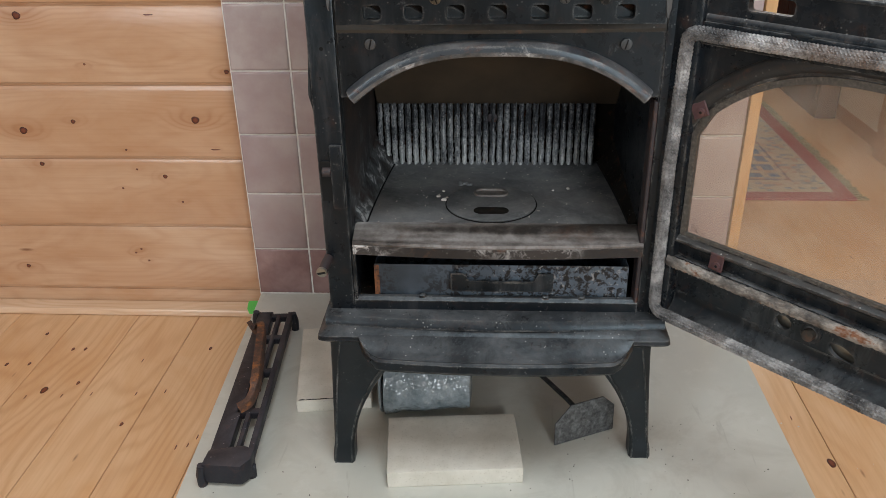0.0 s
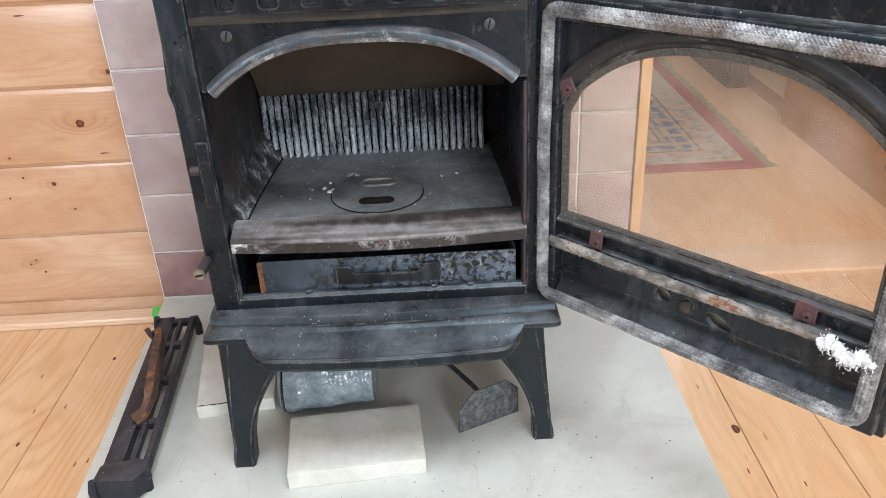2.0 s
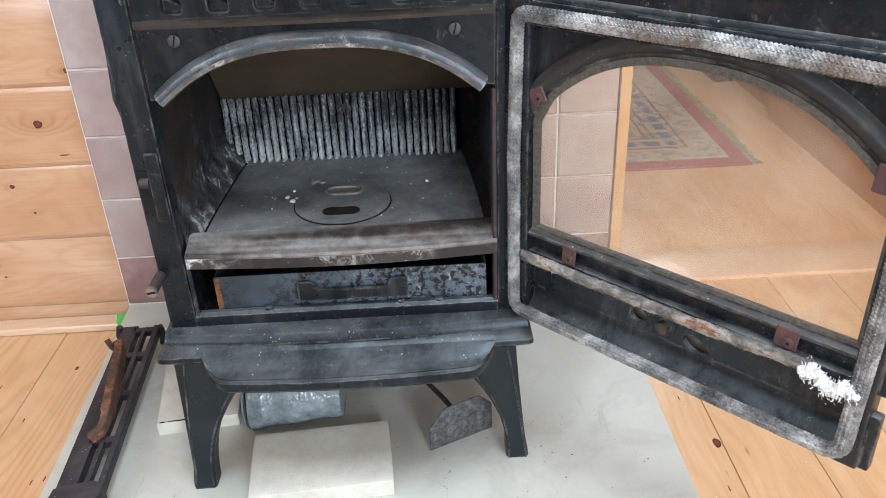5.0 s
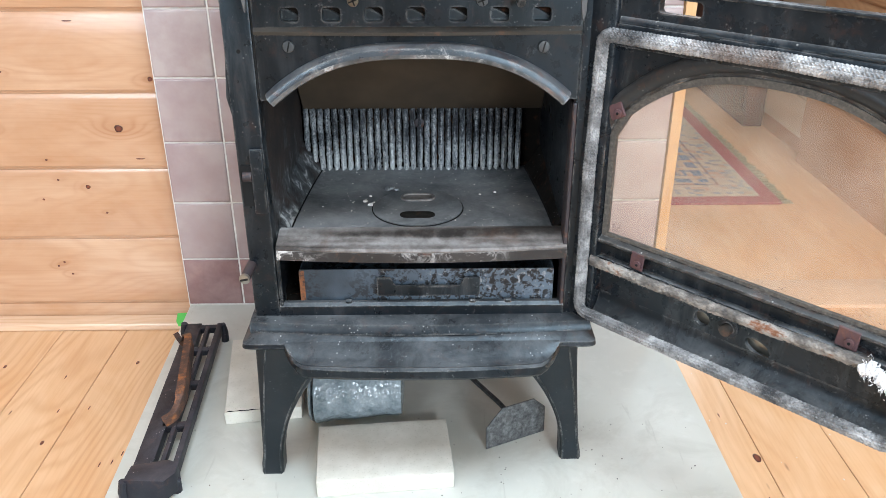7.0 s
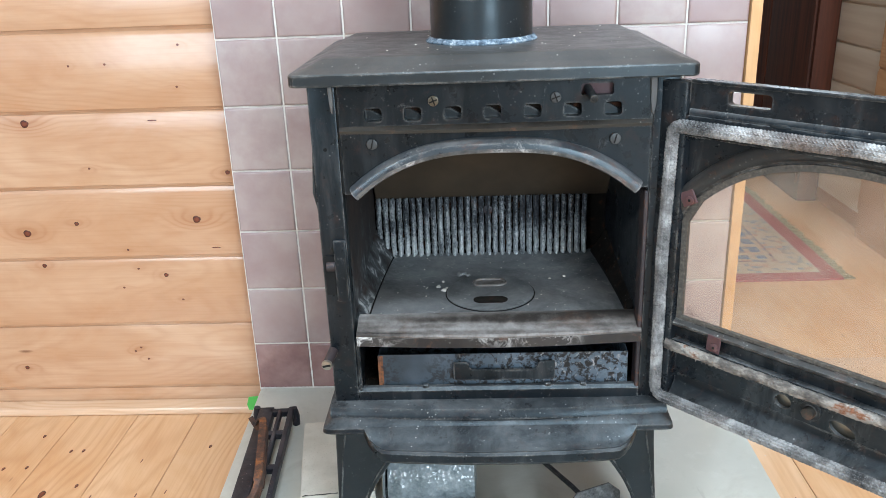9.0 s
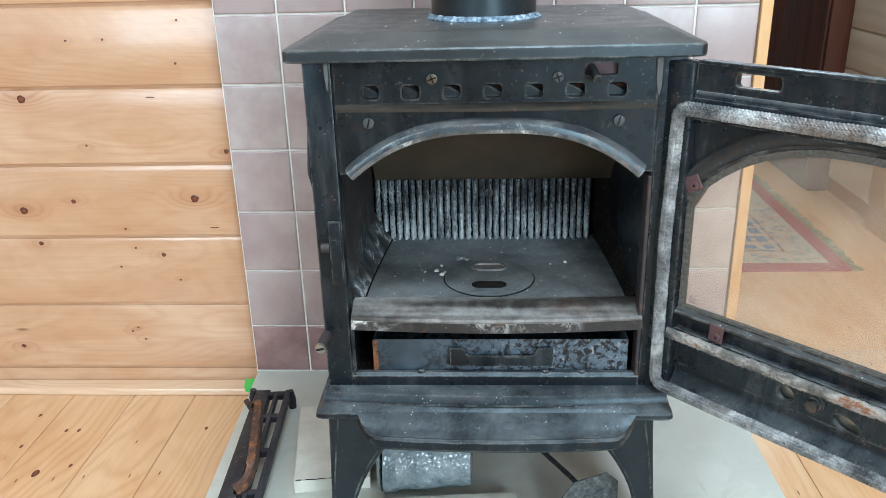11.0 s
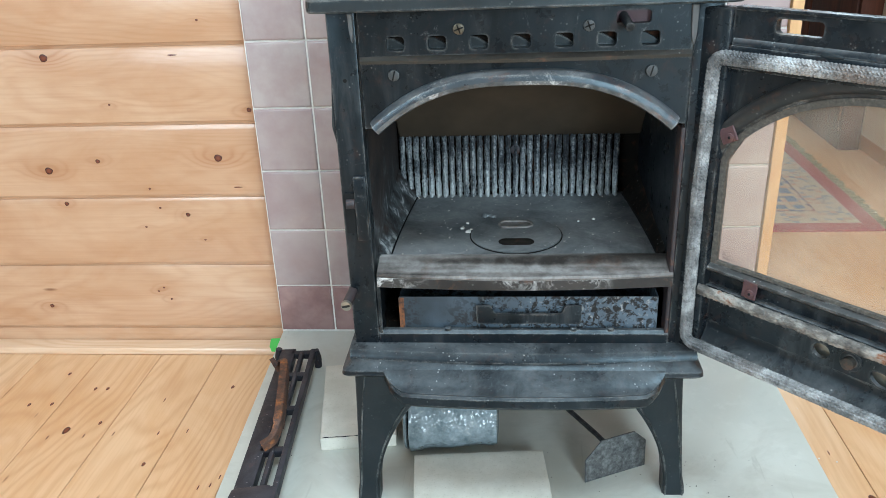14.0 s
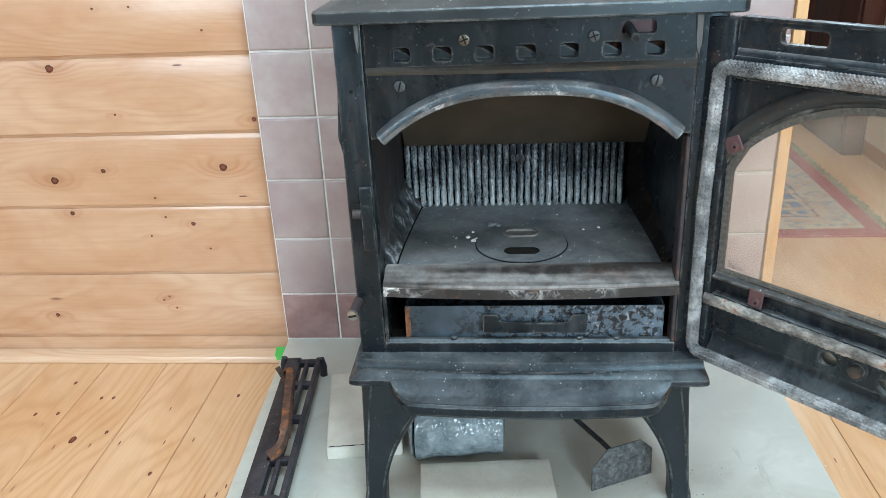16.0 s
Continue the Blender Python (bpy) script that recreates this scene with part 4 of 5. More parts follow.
moulding("upper_moulding", [(0.868, 0.302), (0.860, 0.300), (0.855, 0.294), (0.854, 0.289), (0.90, 0.289), (0.90, 0.302)], -0.162, 0.262, 0.010, IRON)
loops = []
for inset, z in ((0.012, 0.2895), (0.006, 0.285), (0.001, 0.282), (0.0, 0.2765), (0.003, 0.2735), (0.009, 0.2725)):
    loops.append([(x, y, z) for x, y in round_rect(-0.171 + inset, 0.268 - inset, 0.836 + inset, BACK + 0.012 - inset, 0.008, 4)])
part("base_plate", loft(loops), IRON, stove, "flared base moulding with pale dust on the ledge")

# ash lip: a shallow tray that juts out in front of the base
n = 40
loops = []
for i in range(n + 1):
    s = i / n
    x = -0.118 + 0.340 * s
    e = min(1.0, min(s, 1 - s) / 0.09)
    e = math.sin(e * math.pi / 2) ** 0.8
    f = 0.838 - (0.030 + 0.010 * (1 - (2 * s - 1) ** 2)) * e - 0.001
    loops.append([(x, 0.850, 0.2850), (x, 0.8365, 0.2830), (x, 0.8365 - (0.8365 - f) * 0.4, 0.2825 - 0.010 * e), (x, f + 0.008 * e, 0.2815 - 0.013 * e), (x, f + 0.003 * e, 0.2815 - 0.011 * e),
                  (x, f, 0.2795 - 0.012 * e), (x, f + 0.001, 0.2745 - 0.018 * e), (x, f + 0.006 * e, 0.271 - 0.020 * e), (x, 0.850, 0.266 - 0.014 * e)])
part("ash_lip", loft(loops), IRON, stove, "bowed ash lip speckled with white ash")

# legs: splayed, with a concave inner edge and a small foot
def leg(xo, xi_top, foot, yt, yf):
    """Outer x at the top, inner x at the top, foot's outer and inner x, y at the top and at the foot."""
    rows = []
    for i in range(15):
        s = i / 14
        z = 0.268 - (0.268 - HZ) * s
        o = xo + (foot[0] - xo) * s ** 1.2
        inn = xi_top + (foot[1] - xi_top) * (1 - (1 - s) ** 2.15)
        y = yt + (yf - yt) * s
        if s > 0.90:
            y -= 0.004
            o += math.copysign(0.0012, xo - CX)
            inn -= math.copysign(0.0012, xo - CX)
        d = 0.036 - 0.010 * s
        rows.append([(x, yy, z) for x, yy in ((o, y + d), (o, y + 0.004), (o + (inn - o) * 0.12, y), (o + (inn - o) * 0.88, y), (inn, y + 0.004), (inn, y + d))])
    ob = part("leg", loft(rows), IRON_LEG, stove)
    for c in (2, 3):
        part("edge_bead", tube([(rw[c][0], rw[c][1] + 0.0002, rw[c][2]) for rw in rows], 0.0011, 8), IRON_LEG, ob)
    return ob


leg(-0.158, -0.047, (-0.166, -0.139), 0.852, 0.850)
leg(0.249, 0.146, (0.267, 0.240), 0.858, 0.874)
leg(-0.155, -0.09, (-0.163, -0.134), 1.13, 1.13)
leg(0.255, 0.19, (0.265, 0.236), 1.13, 1.13)

# latch plate and notch on the column, and the hinge peg
part("keeper_plate", box(-0.142, -0.1275, FY - 0.0085, FY - 0.003, 0.443, 0.522, 0.0012, 2), IRON, stove)
part("keeper_notch", box(-0.1545, -0.1422, FY - 0.0062, FY + 0.004, 0.452, 0.502), BLACK, stove)
part("keeper_pin", disc((-0.147, FY - 0.006, 0.489), (1, 0, 0), 0.006, 0.010, 14), RUSTY, stove)
bm = disc((-0.156, 0.862, 0.372), (-0.10, -1, -0.12), 0.0062, 0.034, 16, bevel=0.001)
BRIGHT = Mat("bright_worn_nickel", (0.30, 0.285, 0.24), 0.3, 0.8).m
peg = part("peg", bm, RUSTY, stove, "threaded peg with a bright split end")
bm = disc((-0.1578, 0.844, 0.370), (-0.10, -1, -0.12), 0.0066, 0.005, 20, bevel=0.0015)
q = box(-0.0052, 0.0052, -0.0015, 0.0015, 0.0018, 0.0026)
q.transform(Matrix.Translation((-0.1578, 0.844, 0.370)) @ Vector((-0.10, -1, -0.12)).to_track_quat("Z", "Y").to_matrix().to_4x4() @ pose(0, 0, 0, 0, 0, 15))
merge(bm, q, 1)
part("peg_end", bm, [BRIGHT, BLACK], peg, "bright slotted end")

# ---- the open door ----
door_m = Matrix.Translation((0.252, 0.86, 0)) @ pose(0, 0, 0, 0, 0, -46.3)
# its own space: x from the hinge outwards, z up, -y the inner face
gc = (0.186, 0.515)


def opening(by=0.0):
    """The arched glass opening."""
    pts = [(0.020, 0.424), (0.352, 0.424), (0.353, 0.552)]
    n = 22
    for i in range(1, n):
        s = i / n
        u = 2 * s - 1
        pts.append((0.353 - 0.333 * s, 0.552 + 0.070 * (1 - abs(u) ** 2.5)))
    pts += [(0.020, 0.54)]
    return grow(pts, gc, by) if by else pts


bm = ring(rect(-0.012, 0.376, 0.392, 0.652), opening(0.012), gc, 0.012, 0.022)
door = part("door", bm, IRON_DOOR, None, "open blue-black cast door, its inner face with grey rope seal")
door.parent = stove
ORG[door.name] = Vector((0, 0, 0))
door.matrix_parent_inverse = Matrix.Translation((CX, 1.0, HZ)).inverted()
door.matrix_basis = door_m


def dpart(name, bm, material, label="", smooth=35):
    ob = new(name, mesh_of(name, bm, material, smooth))
    ob.parent = door
    return tagged(ob, label)


# rims of the pan
dpart("hinge_rim", box(-0.026, 0.010, 0.0, 0.024, 0.302, 0.70, 0.003, 2), IRON_DOOR)
bm = box(0.358, 0.380, 0.001, 0.024, 0.302, 0.6638, 0.0025, 2)
box(0.376, 0.3915, 0.004, 0.016, 0.512, 0.70, 0.0025, 2, into=bm)
box(0.376, 0.3885, 0.004, 0.016, 0.384, 0.440, 0.0025, 2, into=bm)
box(0.376, 0.3885, 0.004, 0.016, 0.303, 0.362, 0.0025, 2, into=bm)
dpart("closing_rim", bm, IRON_DOOR)
dpart("top_rim", box(0.010, 0.358, 0.0015, 0.022, 0.640, 0.664, 0.003, 2), IRON_DOOR)
dpart("lower_rim", box(0.010, 0.358, 0.0015, 0.022, 0.302, 0.318, 0.003, 2), IRON_DOOR)
dpart("middle_rim", box(0.010, 0.358, 0.003, 0.018, 0.378, 0.3925, 0.002, 2), IRON_DOOR)
# top band with the handle slot and a ledge
bm = ring(rect(0.010, 0.3755, 0.664, 0.70), round_rect(0.055, 0.103, 0.679, 0.6935, 0.004), (0.079, 0.686), 0.006, 0.016)
dpart("top_band", bm, IRON_DOOR)
dpart("top_ledge", prism([(0.007, 0.664), (0.0030, 0.664), (0.0030, 0.6665), (0.0048, 0.670), (0.007, 0.672)], "x", 0.012, 0.356), IRON_DOOR)
dpart("top_edge", box(0.012, 0.356, 0.0035, 0.0175, 0.6985, 0.7025, 0.0015, 2), IRON_DOOR)
# lower panel with the air wheel
cells = [(0.010, 0.130, None), (0.130, 0.163, (0.147, 0.358)), (0.163, 0.194, None), (0.194, 0.236, (0.213, 0.350)), (0.236, 0.358, None)]
lower = bmesh.new()
for a, b, c in cells:
    if c:
        ring(rect(a, b, 0.316, 0.378), [(c[0] + 0.012 * math.cos(q) * (1.2 if c[0] > 0.2 else 0.8), c[1] + 0.0085 * math.sin(q) - (0.25 * 0.012 * math.cos(q) if c[0] > 0.2 else 0)) for q in (2 * math.pi * i / 18 for i in range(18))], c, 0.015, 0.021, into=lower)
    else:
        box(a, b, 0.015, 0.021, 0.316, 0.378, into=lower)
open_seams(lower, [c[0] for c in cells[1:]])
dpart("lower_panel", lower, IRON_DOOR)
cove = [(0.0148 - 0.0125 * (i / 9) ** 2.2, 0.343 - 0.026 * i / 9) for i in range(10)] + [(0.016, 0.317), (0.016, 0.343)]
dpart("lower_cove", prism(cove, "x", 0.011, 0.357), IRON_DOOR)
dpart("air_wheel", disc((0.179, 0.026, 0.358), (0, 1, 0), 0.052, 0.003, 30), BRIGHT, "pale metal air wheel behind the holes")
bm = disc((0.179, 0.013, 0.3605), (0, -1, 0), 0.0115, 0.003, 24, bevel=0.001)
merge(bm, disc((0.179, 0.009, 0.3605), (0, -1, 0), 0.0068, 0.010, 18, bevel=0.0015), 1)
dpart("wheel_bolt", bm, [IRON, BROWNED], "rusted bolt on a washer")
# raised arch bead round the glass, and the greyed gasket
bead = ((0.034, 0.0124), (0.0325, 0.0075), (0.029, 0.0040), (0.0245, 0.0026), (0.020, 0.0034), (0.016, 0.0062), (0.0135, 0.0095), (0.0102, 0.0100), (0.0102, 0.0124))
bm = loft([[(x, y, z) for x, z in opening(g)] for g, y in bead], around=True)
dpart("arch_bead", bm, BEAD, "heat-browned rounded bead round the glass")
dpart("glass_gasket", ring(opening(0.0100), opening(0.0025), gc, 0.0085, 0.0135), GASKET, "grey-brown fibre gasket")
glass = dpart("glass_pane", prism(opening(0.008), "y", 0.0142, 0.0182), GLASS, "hazy arched ceramic glass")
glass.visible_shadow = False


def rope(path, r, material, name, label, closed=False, wild=0.0):
    """A braided rope: a tube whose skin carries rows of V-shaped stitches."""
    pts = [Vector(p) for p in path]
    if closed:
        pts.append(pts[0])
    out, step = [], 0.0009
    for a, b in zip(pts, pts[1:]):
        m = max(1, int((b - a).length / step))
        out += [a.lerp(b, i / m) for i in range(m)]
    if not closed:
        out.append(pts[-1])
    n, seg, loops = len(out), 60, []
    for i, p in enumerate(out):
        a = out[(i - 4) % n] if closed or i > 3 else out[0]
        b = out[(i + 4) % n] if closed or i < n - 4 else out[-1]
        t = (b - a).normalized()
        w = Vector((0, -1, 0))
        s = t.cross(w).normalized()
        lp = []
        for j in range(seg):
            q = 2 * math.pi * j / seg
            col = (q / (2 * math.pi) * 10) % 1.0 * 2 - 1
            ph = i * step / 0.0040 + abs(col) * 0.8
            v = 0.5 + 0.5 * math.cos(2 * math.pi * ph)
            rr = r * (0.86 + 0.25 * v * (1 - 0.35 * col * col) - 0.12 * abs(col) ** 4) * (1 + wild * noise.noise(p * 60) + 0.05 * noise.noise(p * 260 + Vector((0, 0, q))))
            lp.append(p + rr * (1.15 * math.cos(q) * s + 0.8 * math.sin(q) * w))
        loops.append(lp)
    bm = loft(loops, around=closed, cap=not closed)
    return dpart(name, bm, material, label, 60)


def frayed_rope(path, r, material, name, label):
    """An old rope whose braid has felted: a lumpy, flattened tube with loose fibres on its skin."""
    out = []
    for a, b in zip(path, path[1:]):
        a, b = Vector(a), Vector(b)
        m = int((b - a).length / 0.0011)
        out += [a.lerp(b, i / m) for i in range(m)]
    loops = []
    for p in out:
        lp = []
        for j in range(22):
            q = 2 * math.pi * j / 22
            o = Vector((0, -math.sin(q), math.cos(q)))
            rr = r * (0.86 + 0.16 * noise.noise(p * 45 + o * 0.7) + 0.16 * noise.noise(p * 300 + o * 2.2) + 0.16 * noise.noise(p * 700 + o * 5))
            lp.append(p + Vector((0, o.y * rr * 0.75, o.z * rr)))
        loops.append(lp)
    bm = loft(loops)
    seed = random.Random(3)
    for _ in range(700):
        p = seed.choice(out)
        q = seed.uniform(0, 2 * math.pi)
        o = Vector((seed.uniform(-0.6, 0.6), -abs(math.sin(q)), math.cos(q))).normalized()
        c = p + Vector((0, o.y * r * 0.6, o.z * r * 0.85))
        side = o.cross(Vector((1, 0, 0.2))).normalized() * 0.0004
        bm.faces.new([bm.verts.new(c - side), bm.verts.new(c + side), bm.verts.new(c + o * seed.uniform(0.0012, 0.0036) + Vector((seed.uniform(-0.002, 0.002), 0, 0)))])
    return dpart(name, bm, material, label, 60)


def rounded_path(pts, r, n=6):
    """A closed path (x, z) with rounded corners."""
    out = []
    m = len(pts)
    for i in range(m):
        p, a, b = Vector(pts[i]), Vector(pts[i - 1]), Vector(pts[(i + 1) % m])
        u, w = (a - p).normalized() * r, (b - p).normalized() * r
        for k2 in range(n + 1):
            s = k2 / n
            out.append(p + u * (1 - s) ** 2 + w * s ** 2)
    return out


RO = [(p.x, -0.003 + 0.0012 * math.sin(p.x * 40 + p.y * 33), p.y + 0.0018 * math.sin(p.x * 30 + 1)) for p in rounded_path([(-0.004, 0.3125), (0.366, 0.3165), (0.370, 0.48), (0.371, 0.651), (0.18, 0.654), (-0.003, 0.650), (-0.0065, 0.48)], 0.014)]
rope(RO, 0.0065, ROPE, "rope_seal", "braided grey glass-fibre rope seal", closed=True)
frayed_rope([(0.006, -0.002, 0.387), (0.08, -0.001, 0.3855), (0.16, -0.001, 0.386), (0.25, 0.0, 0.386), (0.326, -0.001, 0.390)], 0.0074, ROPE_OLD, "middle_rope", "frayed rust-stained middle rope")

# white frayed end of the middle rope
bm = bmesh.new()
rnd = random.Random(5)
for i in range(9):
    s = i / 8
    lump = bmesh.new()
    bmesh.ops.create_icosphere(lump, subdivisions=3, radius=1.0)
    for v in lump.verts:
        v.co *= 1 + 0.30 * noise.noise(v.co * 1.7 + Vector((i * 3, 0, 0))) + 0.22 * noise.noise(v.co * 5 + Vector((0, i * 3, 0)))
    lump.transform(pose(0.322 + 0.045 * s, -0.005, 0.3865 - 0.005 * s + 0.004 * math.sin(s * 9)) @ Matrix.Diagonal((0.0052, 0.0050, 0.0058 + 0.0022 * math.sin(i * 2.3), 1)))
    merge(bm, lump)
for i in range(1500):
    s = rnd.random()
    c = Vector((0.321 + 0.047 * s + rnd.gauss(0, 0.0015), -0.006 + rnd.gauss(0, 0.002), 0.3865 - 0.005 * s + 0.004 * math.sin(s * 9) + rnd.gauss(0, 0.0042)))
    dirn = Vector((rnd.uniform(-0.5, 1), rnd.uniform(-1.0, 0.25), rnd.uniform(-1, 1))).normalized()
    ln = rnd.uniform(0.002, 0.0055)
    e = c + dirn * ln
    sd = dirn.cross(Vector((rnd.random(), rnd.random(), rnd.random()))).normalized() * rnd.uniform(0.0003, 0.0008)
    m = c.lerp(e, 0.55) + Vector((0, 0, -0.0012))
    vs = [bm.verts.new(q) for q in (c - sd, c + sd, m + sd * 0.9, e, m - sd * 0.9)]
    bm.faces.new(vs)
tuft = dpart("frayed_end", bm, FLUFF, "white unravelled fibre tuft")

# brown soot flakes along the lower edge of the glass
bm = bmesh.new()
for i in range(300):
    if i < 180:
        u, z = 0.0215 + abs(rnd.gauss(0, 0.009)), 0.4255 + abs(rnd.gauss(0, 0.006))
    else:
        u, z = rnd.uniform(0.03, 0.35), 0.4265 + abs(rnd.gauss(0, 0.0028))
    r0 = rnd.uniform(0.0002, 0.0006)
    bm.faces.new([bm.verts.new((u + r0 * rnd.uniform(0.5, 1.2) * math.cos(q), 0.0136 + rnd.uniform(-0.0003, 0), z + r0 * rnd.uniform(0.4, 1.0) * math.sin(q))) for q in (0, 1.2, 2.4, 3.6, 4.9)])
tagged(dpart("soot_flakes", bm, CLIPS, "brown soot flakes stuck to the glass"), kind="stuff")

# four clips that hold the glass
for (u, z), turn, (wd, hg) in (((0.019, 0.571), -28, (0.019, 0.017)), ((0.065, 0.404), 4, (0.017, 0.021)), ((0.300, 0.406), 3, (0.021, 0.021)), ((0.352, 0.571), 4, (0.025, 0.024))):
    bm = box(-wd / 2, wd / 2, -0.0012, 0.0012, -hg / 2, hg / 2, 0.0008, 1)
    merge(bm, disc((0.002 if u < 0.1 else 0.003, -0.002, -0.003), (0, -1, 0), 0.0048, 0.003, 16, bevel=0.001), 0)
    merge(bm, disc((0.002 if u < 0.1 else 0.003, -0.0036, -0.003), (0, -1, 0), 0.0016, 0.0006, 10), 1)
    bm.transform(pose(u, 0.0035, z, 0, turn, 0))
    dpart("clip", bm, [CLIPS, BLACK], "rusty maroon glass clip")

# latch on the closing edge
bm = ring([(0.384, 0.452), (0.392, 0.447), (0.399, 0.458), (0.403, 0.480), (0.404, 0.497), (0.396, 0.504), (0.388, 0.497), (0.382, 0.476)], round_rect(0.3885, 0.3965, 0.461, 0.481, 0.003), (0.393, 0.473), -0.005, 0.003)
bevelled(bm, 0.0012, 1, [e for e in bm.edges if e.is_manifold and e.calc_face_angle(0) > 1.0])
dpart("latch_hook", bm, RUSTY, "worn steel latch hook")
bm = prism([(0.390, 0.492), (0.402, 0.486), (0.404, 0.474), (0.397, 0.428), (0.392, 0.420), (0.384, 0.422), (0.382, 0.440), (0.386, 0.470)], "y", 0.010, 0.020, 0.003, 2)
dpart("latch_lever", bm, IRON_DOOR)
dpart("latch_pin", disc((0.398, -0.003, 0.497), (0, -1, 0), 0.0042, 0.012, 14, bevel=0.001), STEEL)
dpart("hinge_barrel", tube([(-0.030, 0.014, z) for z in (0.30, 0.42, 0.56, 0.70)], 0.0085, 14), IRON_DOOR)
# blobs of clear glue beside the rope
GLUE = Mat("dried_glue_on_iron", (0.02, 0.026, 0.03), 0.25).m
for u, z, rx, rz in ((0.386, 0.585, 0.0035, 0.010), (0.385, 0.540, 0.0035, 0.009), (0.12, 0.6645, 0.012, 0.003), (0.26, 0.6665, 0.03, 0.002)):
    bm = bmesh.new()
    bmesh.ops.create_icosphere(bm, subdivisions=2, radius=1)
    bm.transform(pose(u - 0.004, 0.002, z) @ Matrix.Diagonal((rx, 0.0012, rz, 1)))
    dpart("glue_blob", bm, GLUE, "shiny clear glue")

# ---- flue pipe ----
loops = []
for r, z in ((0.0635, 0.7355), (0.0635, 0.80), (0.0635, 1.3), (0.0635, 2.4)):
    loops.append([(FX + r * math.cos(a), FYY + r * math.sin(a), z) for a in (2 * math.pi * j / 48 for j in range(48))])
bm = loft(loops)
loops = [[(FX + r * math.cos(a), FYY + r * math.sin(a), z) for a in (2 * math.pi * j / 48 for j in range(48))] for r, z in ((0.0636, 0.786), (0.0655, 0.787), (0.0655, 0.80), (0.0636, 0.801))]
merge(bm, loft(loops, cap=False))
solid("flue_pipe", bm, IRON_TOP, "round dark iron flue pipe rising from the stove top", "flue pipe")

# ---- ash pan in the lower mouth ----
pan = thing("ash_pan", (0.06, 0.95, 0.313), "blue-grey sheet-steel ash pan with flaking paint, pushed in the ash mouth", "ash pan")
px0, px1, py0, py1, pz0, pz1 = -0.1, 0.2165, 0.8855, 1.085, 0.3135, 0.360
bm = box(px0, px1, py0, py0 + 0.0015, pz0, pz1)
part("front_panel", bm, PAN, pan)
part("side_panel", box(px0, px0 + 0.0015, py0 + 0.0015, py1, pz0, pz1), PAN, pan)
part("side_panel", box(px1 - 0.0015, px1, py0 + 0.0015, py1, pz0, pz1), PAN, pan)
part("back_panel", box(px0, px1, py1, py1 + 0.0015, pz0, pz1), PAN, pan)
part("bottom_panel", box(px0 + 0.0015, px1 - 0.0015, py0 + 0.0015, py1, pz0, pz0 + 0.0015), PAN, pan)
part("rusted_edge", box(px0 - 0.0008, px0 + 0.0055, py0 - 0.0008, py0 - 0.0001, pz0 + 0.001, pz1 - 0.001), PAN_RUST, pan, "orange rust along one edge")
hp = [(-0.004, 0.352), (0.012, 0.352), (0.0155, 0.349), (0.0155, 0.3435), (0.019, 0.340), (0.099, 0.340), (0.1025, 0.3435), (0.1025, 0.349), (0.106, 0.352), (0.124, 0.352), (0.124, 0.3285), (0.122, 0.3265), (-0.002, 0.3265), (-0.004, 0.3285)]
part("handle", prism(hp, "y", py0 - 0.0085, py0 - 0.0055, 0.0008, 2), IRON, pan, "folded pull strip")
for x in (0.003, 0.116):
    part("handle_foot", box(x - 0.006, x + 0.006, py0 - 0.006, py0, 0.341, 0.349), PAN, pan)

# ---- loose things on the hearth ----
def skewed_block(name, corners, z0, z1, material, label, category, bevel=0.0015, group=""):
    at = (sum(c[0] for c in corners) / 4, sum(c[1] for c in corners) / 4, z0)
    bm = prism(corners, "z", z0, z1, bevel, 2)
    return solid(name, bm, material, label, category, group=group, at=at)


def firebrick(name, corners, z0, z1, label):
    """A pale slab with nibbled edges."""
    bm = prism(corners, "z", z0, z1)
    bmesh.ops.subdivide_edges(bm, edges=bm.edges[:], cuts=9, use_grid_fill=True)
    bevelled(bm, 0.0016, 2, [e for e in bm.edges if e.is_manifold and e.calc_face_angle(0) > 1.0])
    for v in bm.verts:
        if v.co.z > z0 + 0.002:
            v.co += Vector((noise.noise(v.co * 90), noise.noise(v.co * 90 + Vector((9, 0, 0))), noise.noise(v.co * 90 + Vector((0, 9, 0))))) * 0.0006
    at = (sum(c[0] for c in corners) / 4, sum(c[1] for c in corners) / 4, z0)
    return solid(name, bm, BRICK, label, "firebrick", group="firebricks on the hearth", at=at)


firebrick("firebrick", [(-0.087, 0.800), (0.092, 0.816), (0.0825, 0.929), (-0.0975, 0.914)], HZ, HZ + 0.0255, "cream firebrick slab lying flat before the stove, edges nibbled")
firebrick("firebrick", [(-0.2405, 0.952), (-0.130, 0.966), (-0.150, 1.168), (-0.272, 1.152)], HZ, HZ + 0.0205, "second cream firebrick, longer, partly under the stove, chipped edge")
# dark scorched chip along the second brick's near edge
bm = tube([(-0.238 + 0.052 * i / 10, 0.9555 + 0.0066 * i / 10, HZ + 0.0203 + 0.0004 * math.sin(i * 2)) for i in range(11)], lambda i: 0.0007 + 0.0004 * abs(math.sin(i * 1.7)), 6)
solid("soot_streak", bm, BLACK, "thin black soot streak on the firebrick edge", "soot streak")

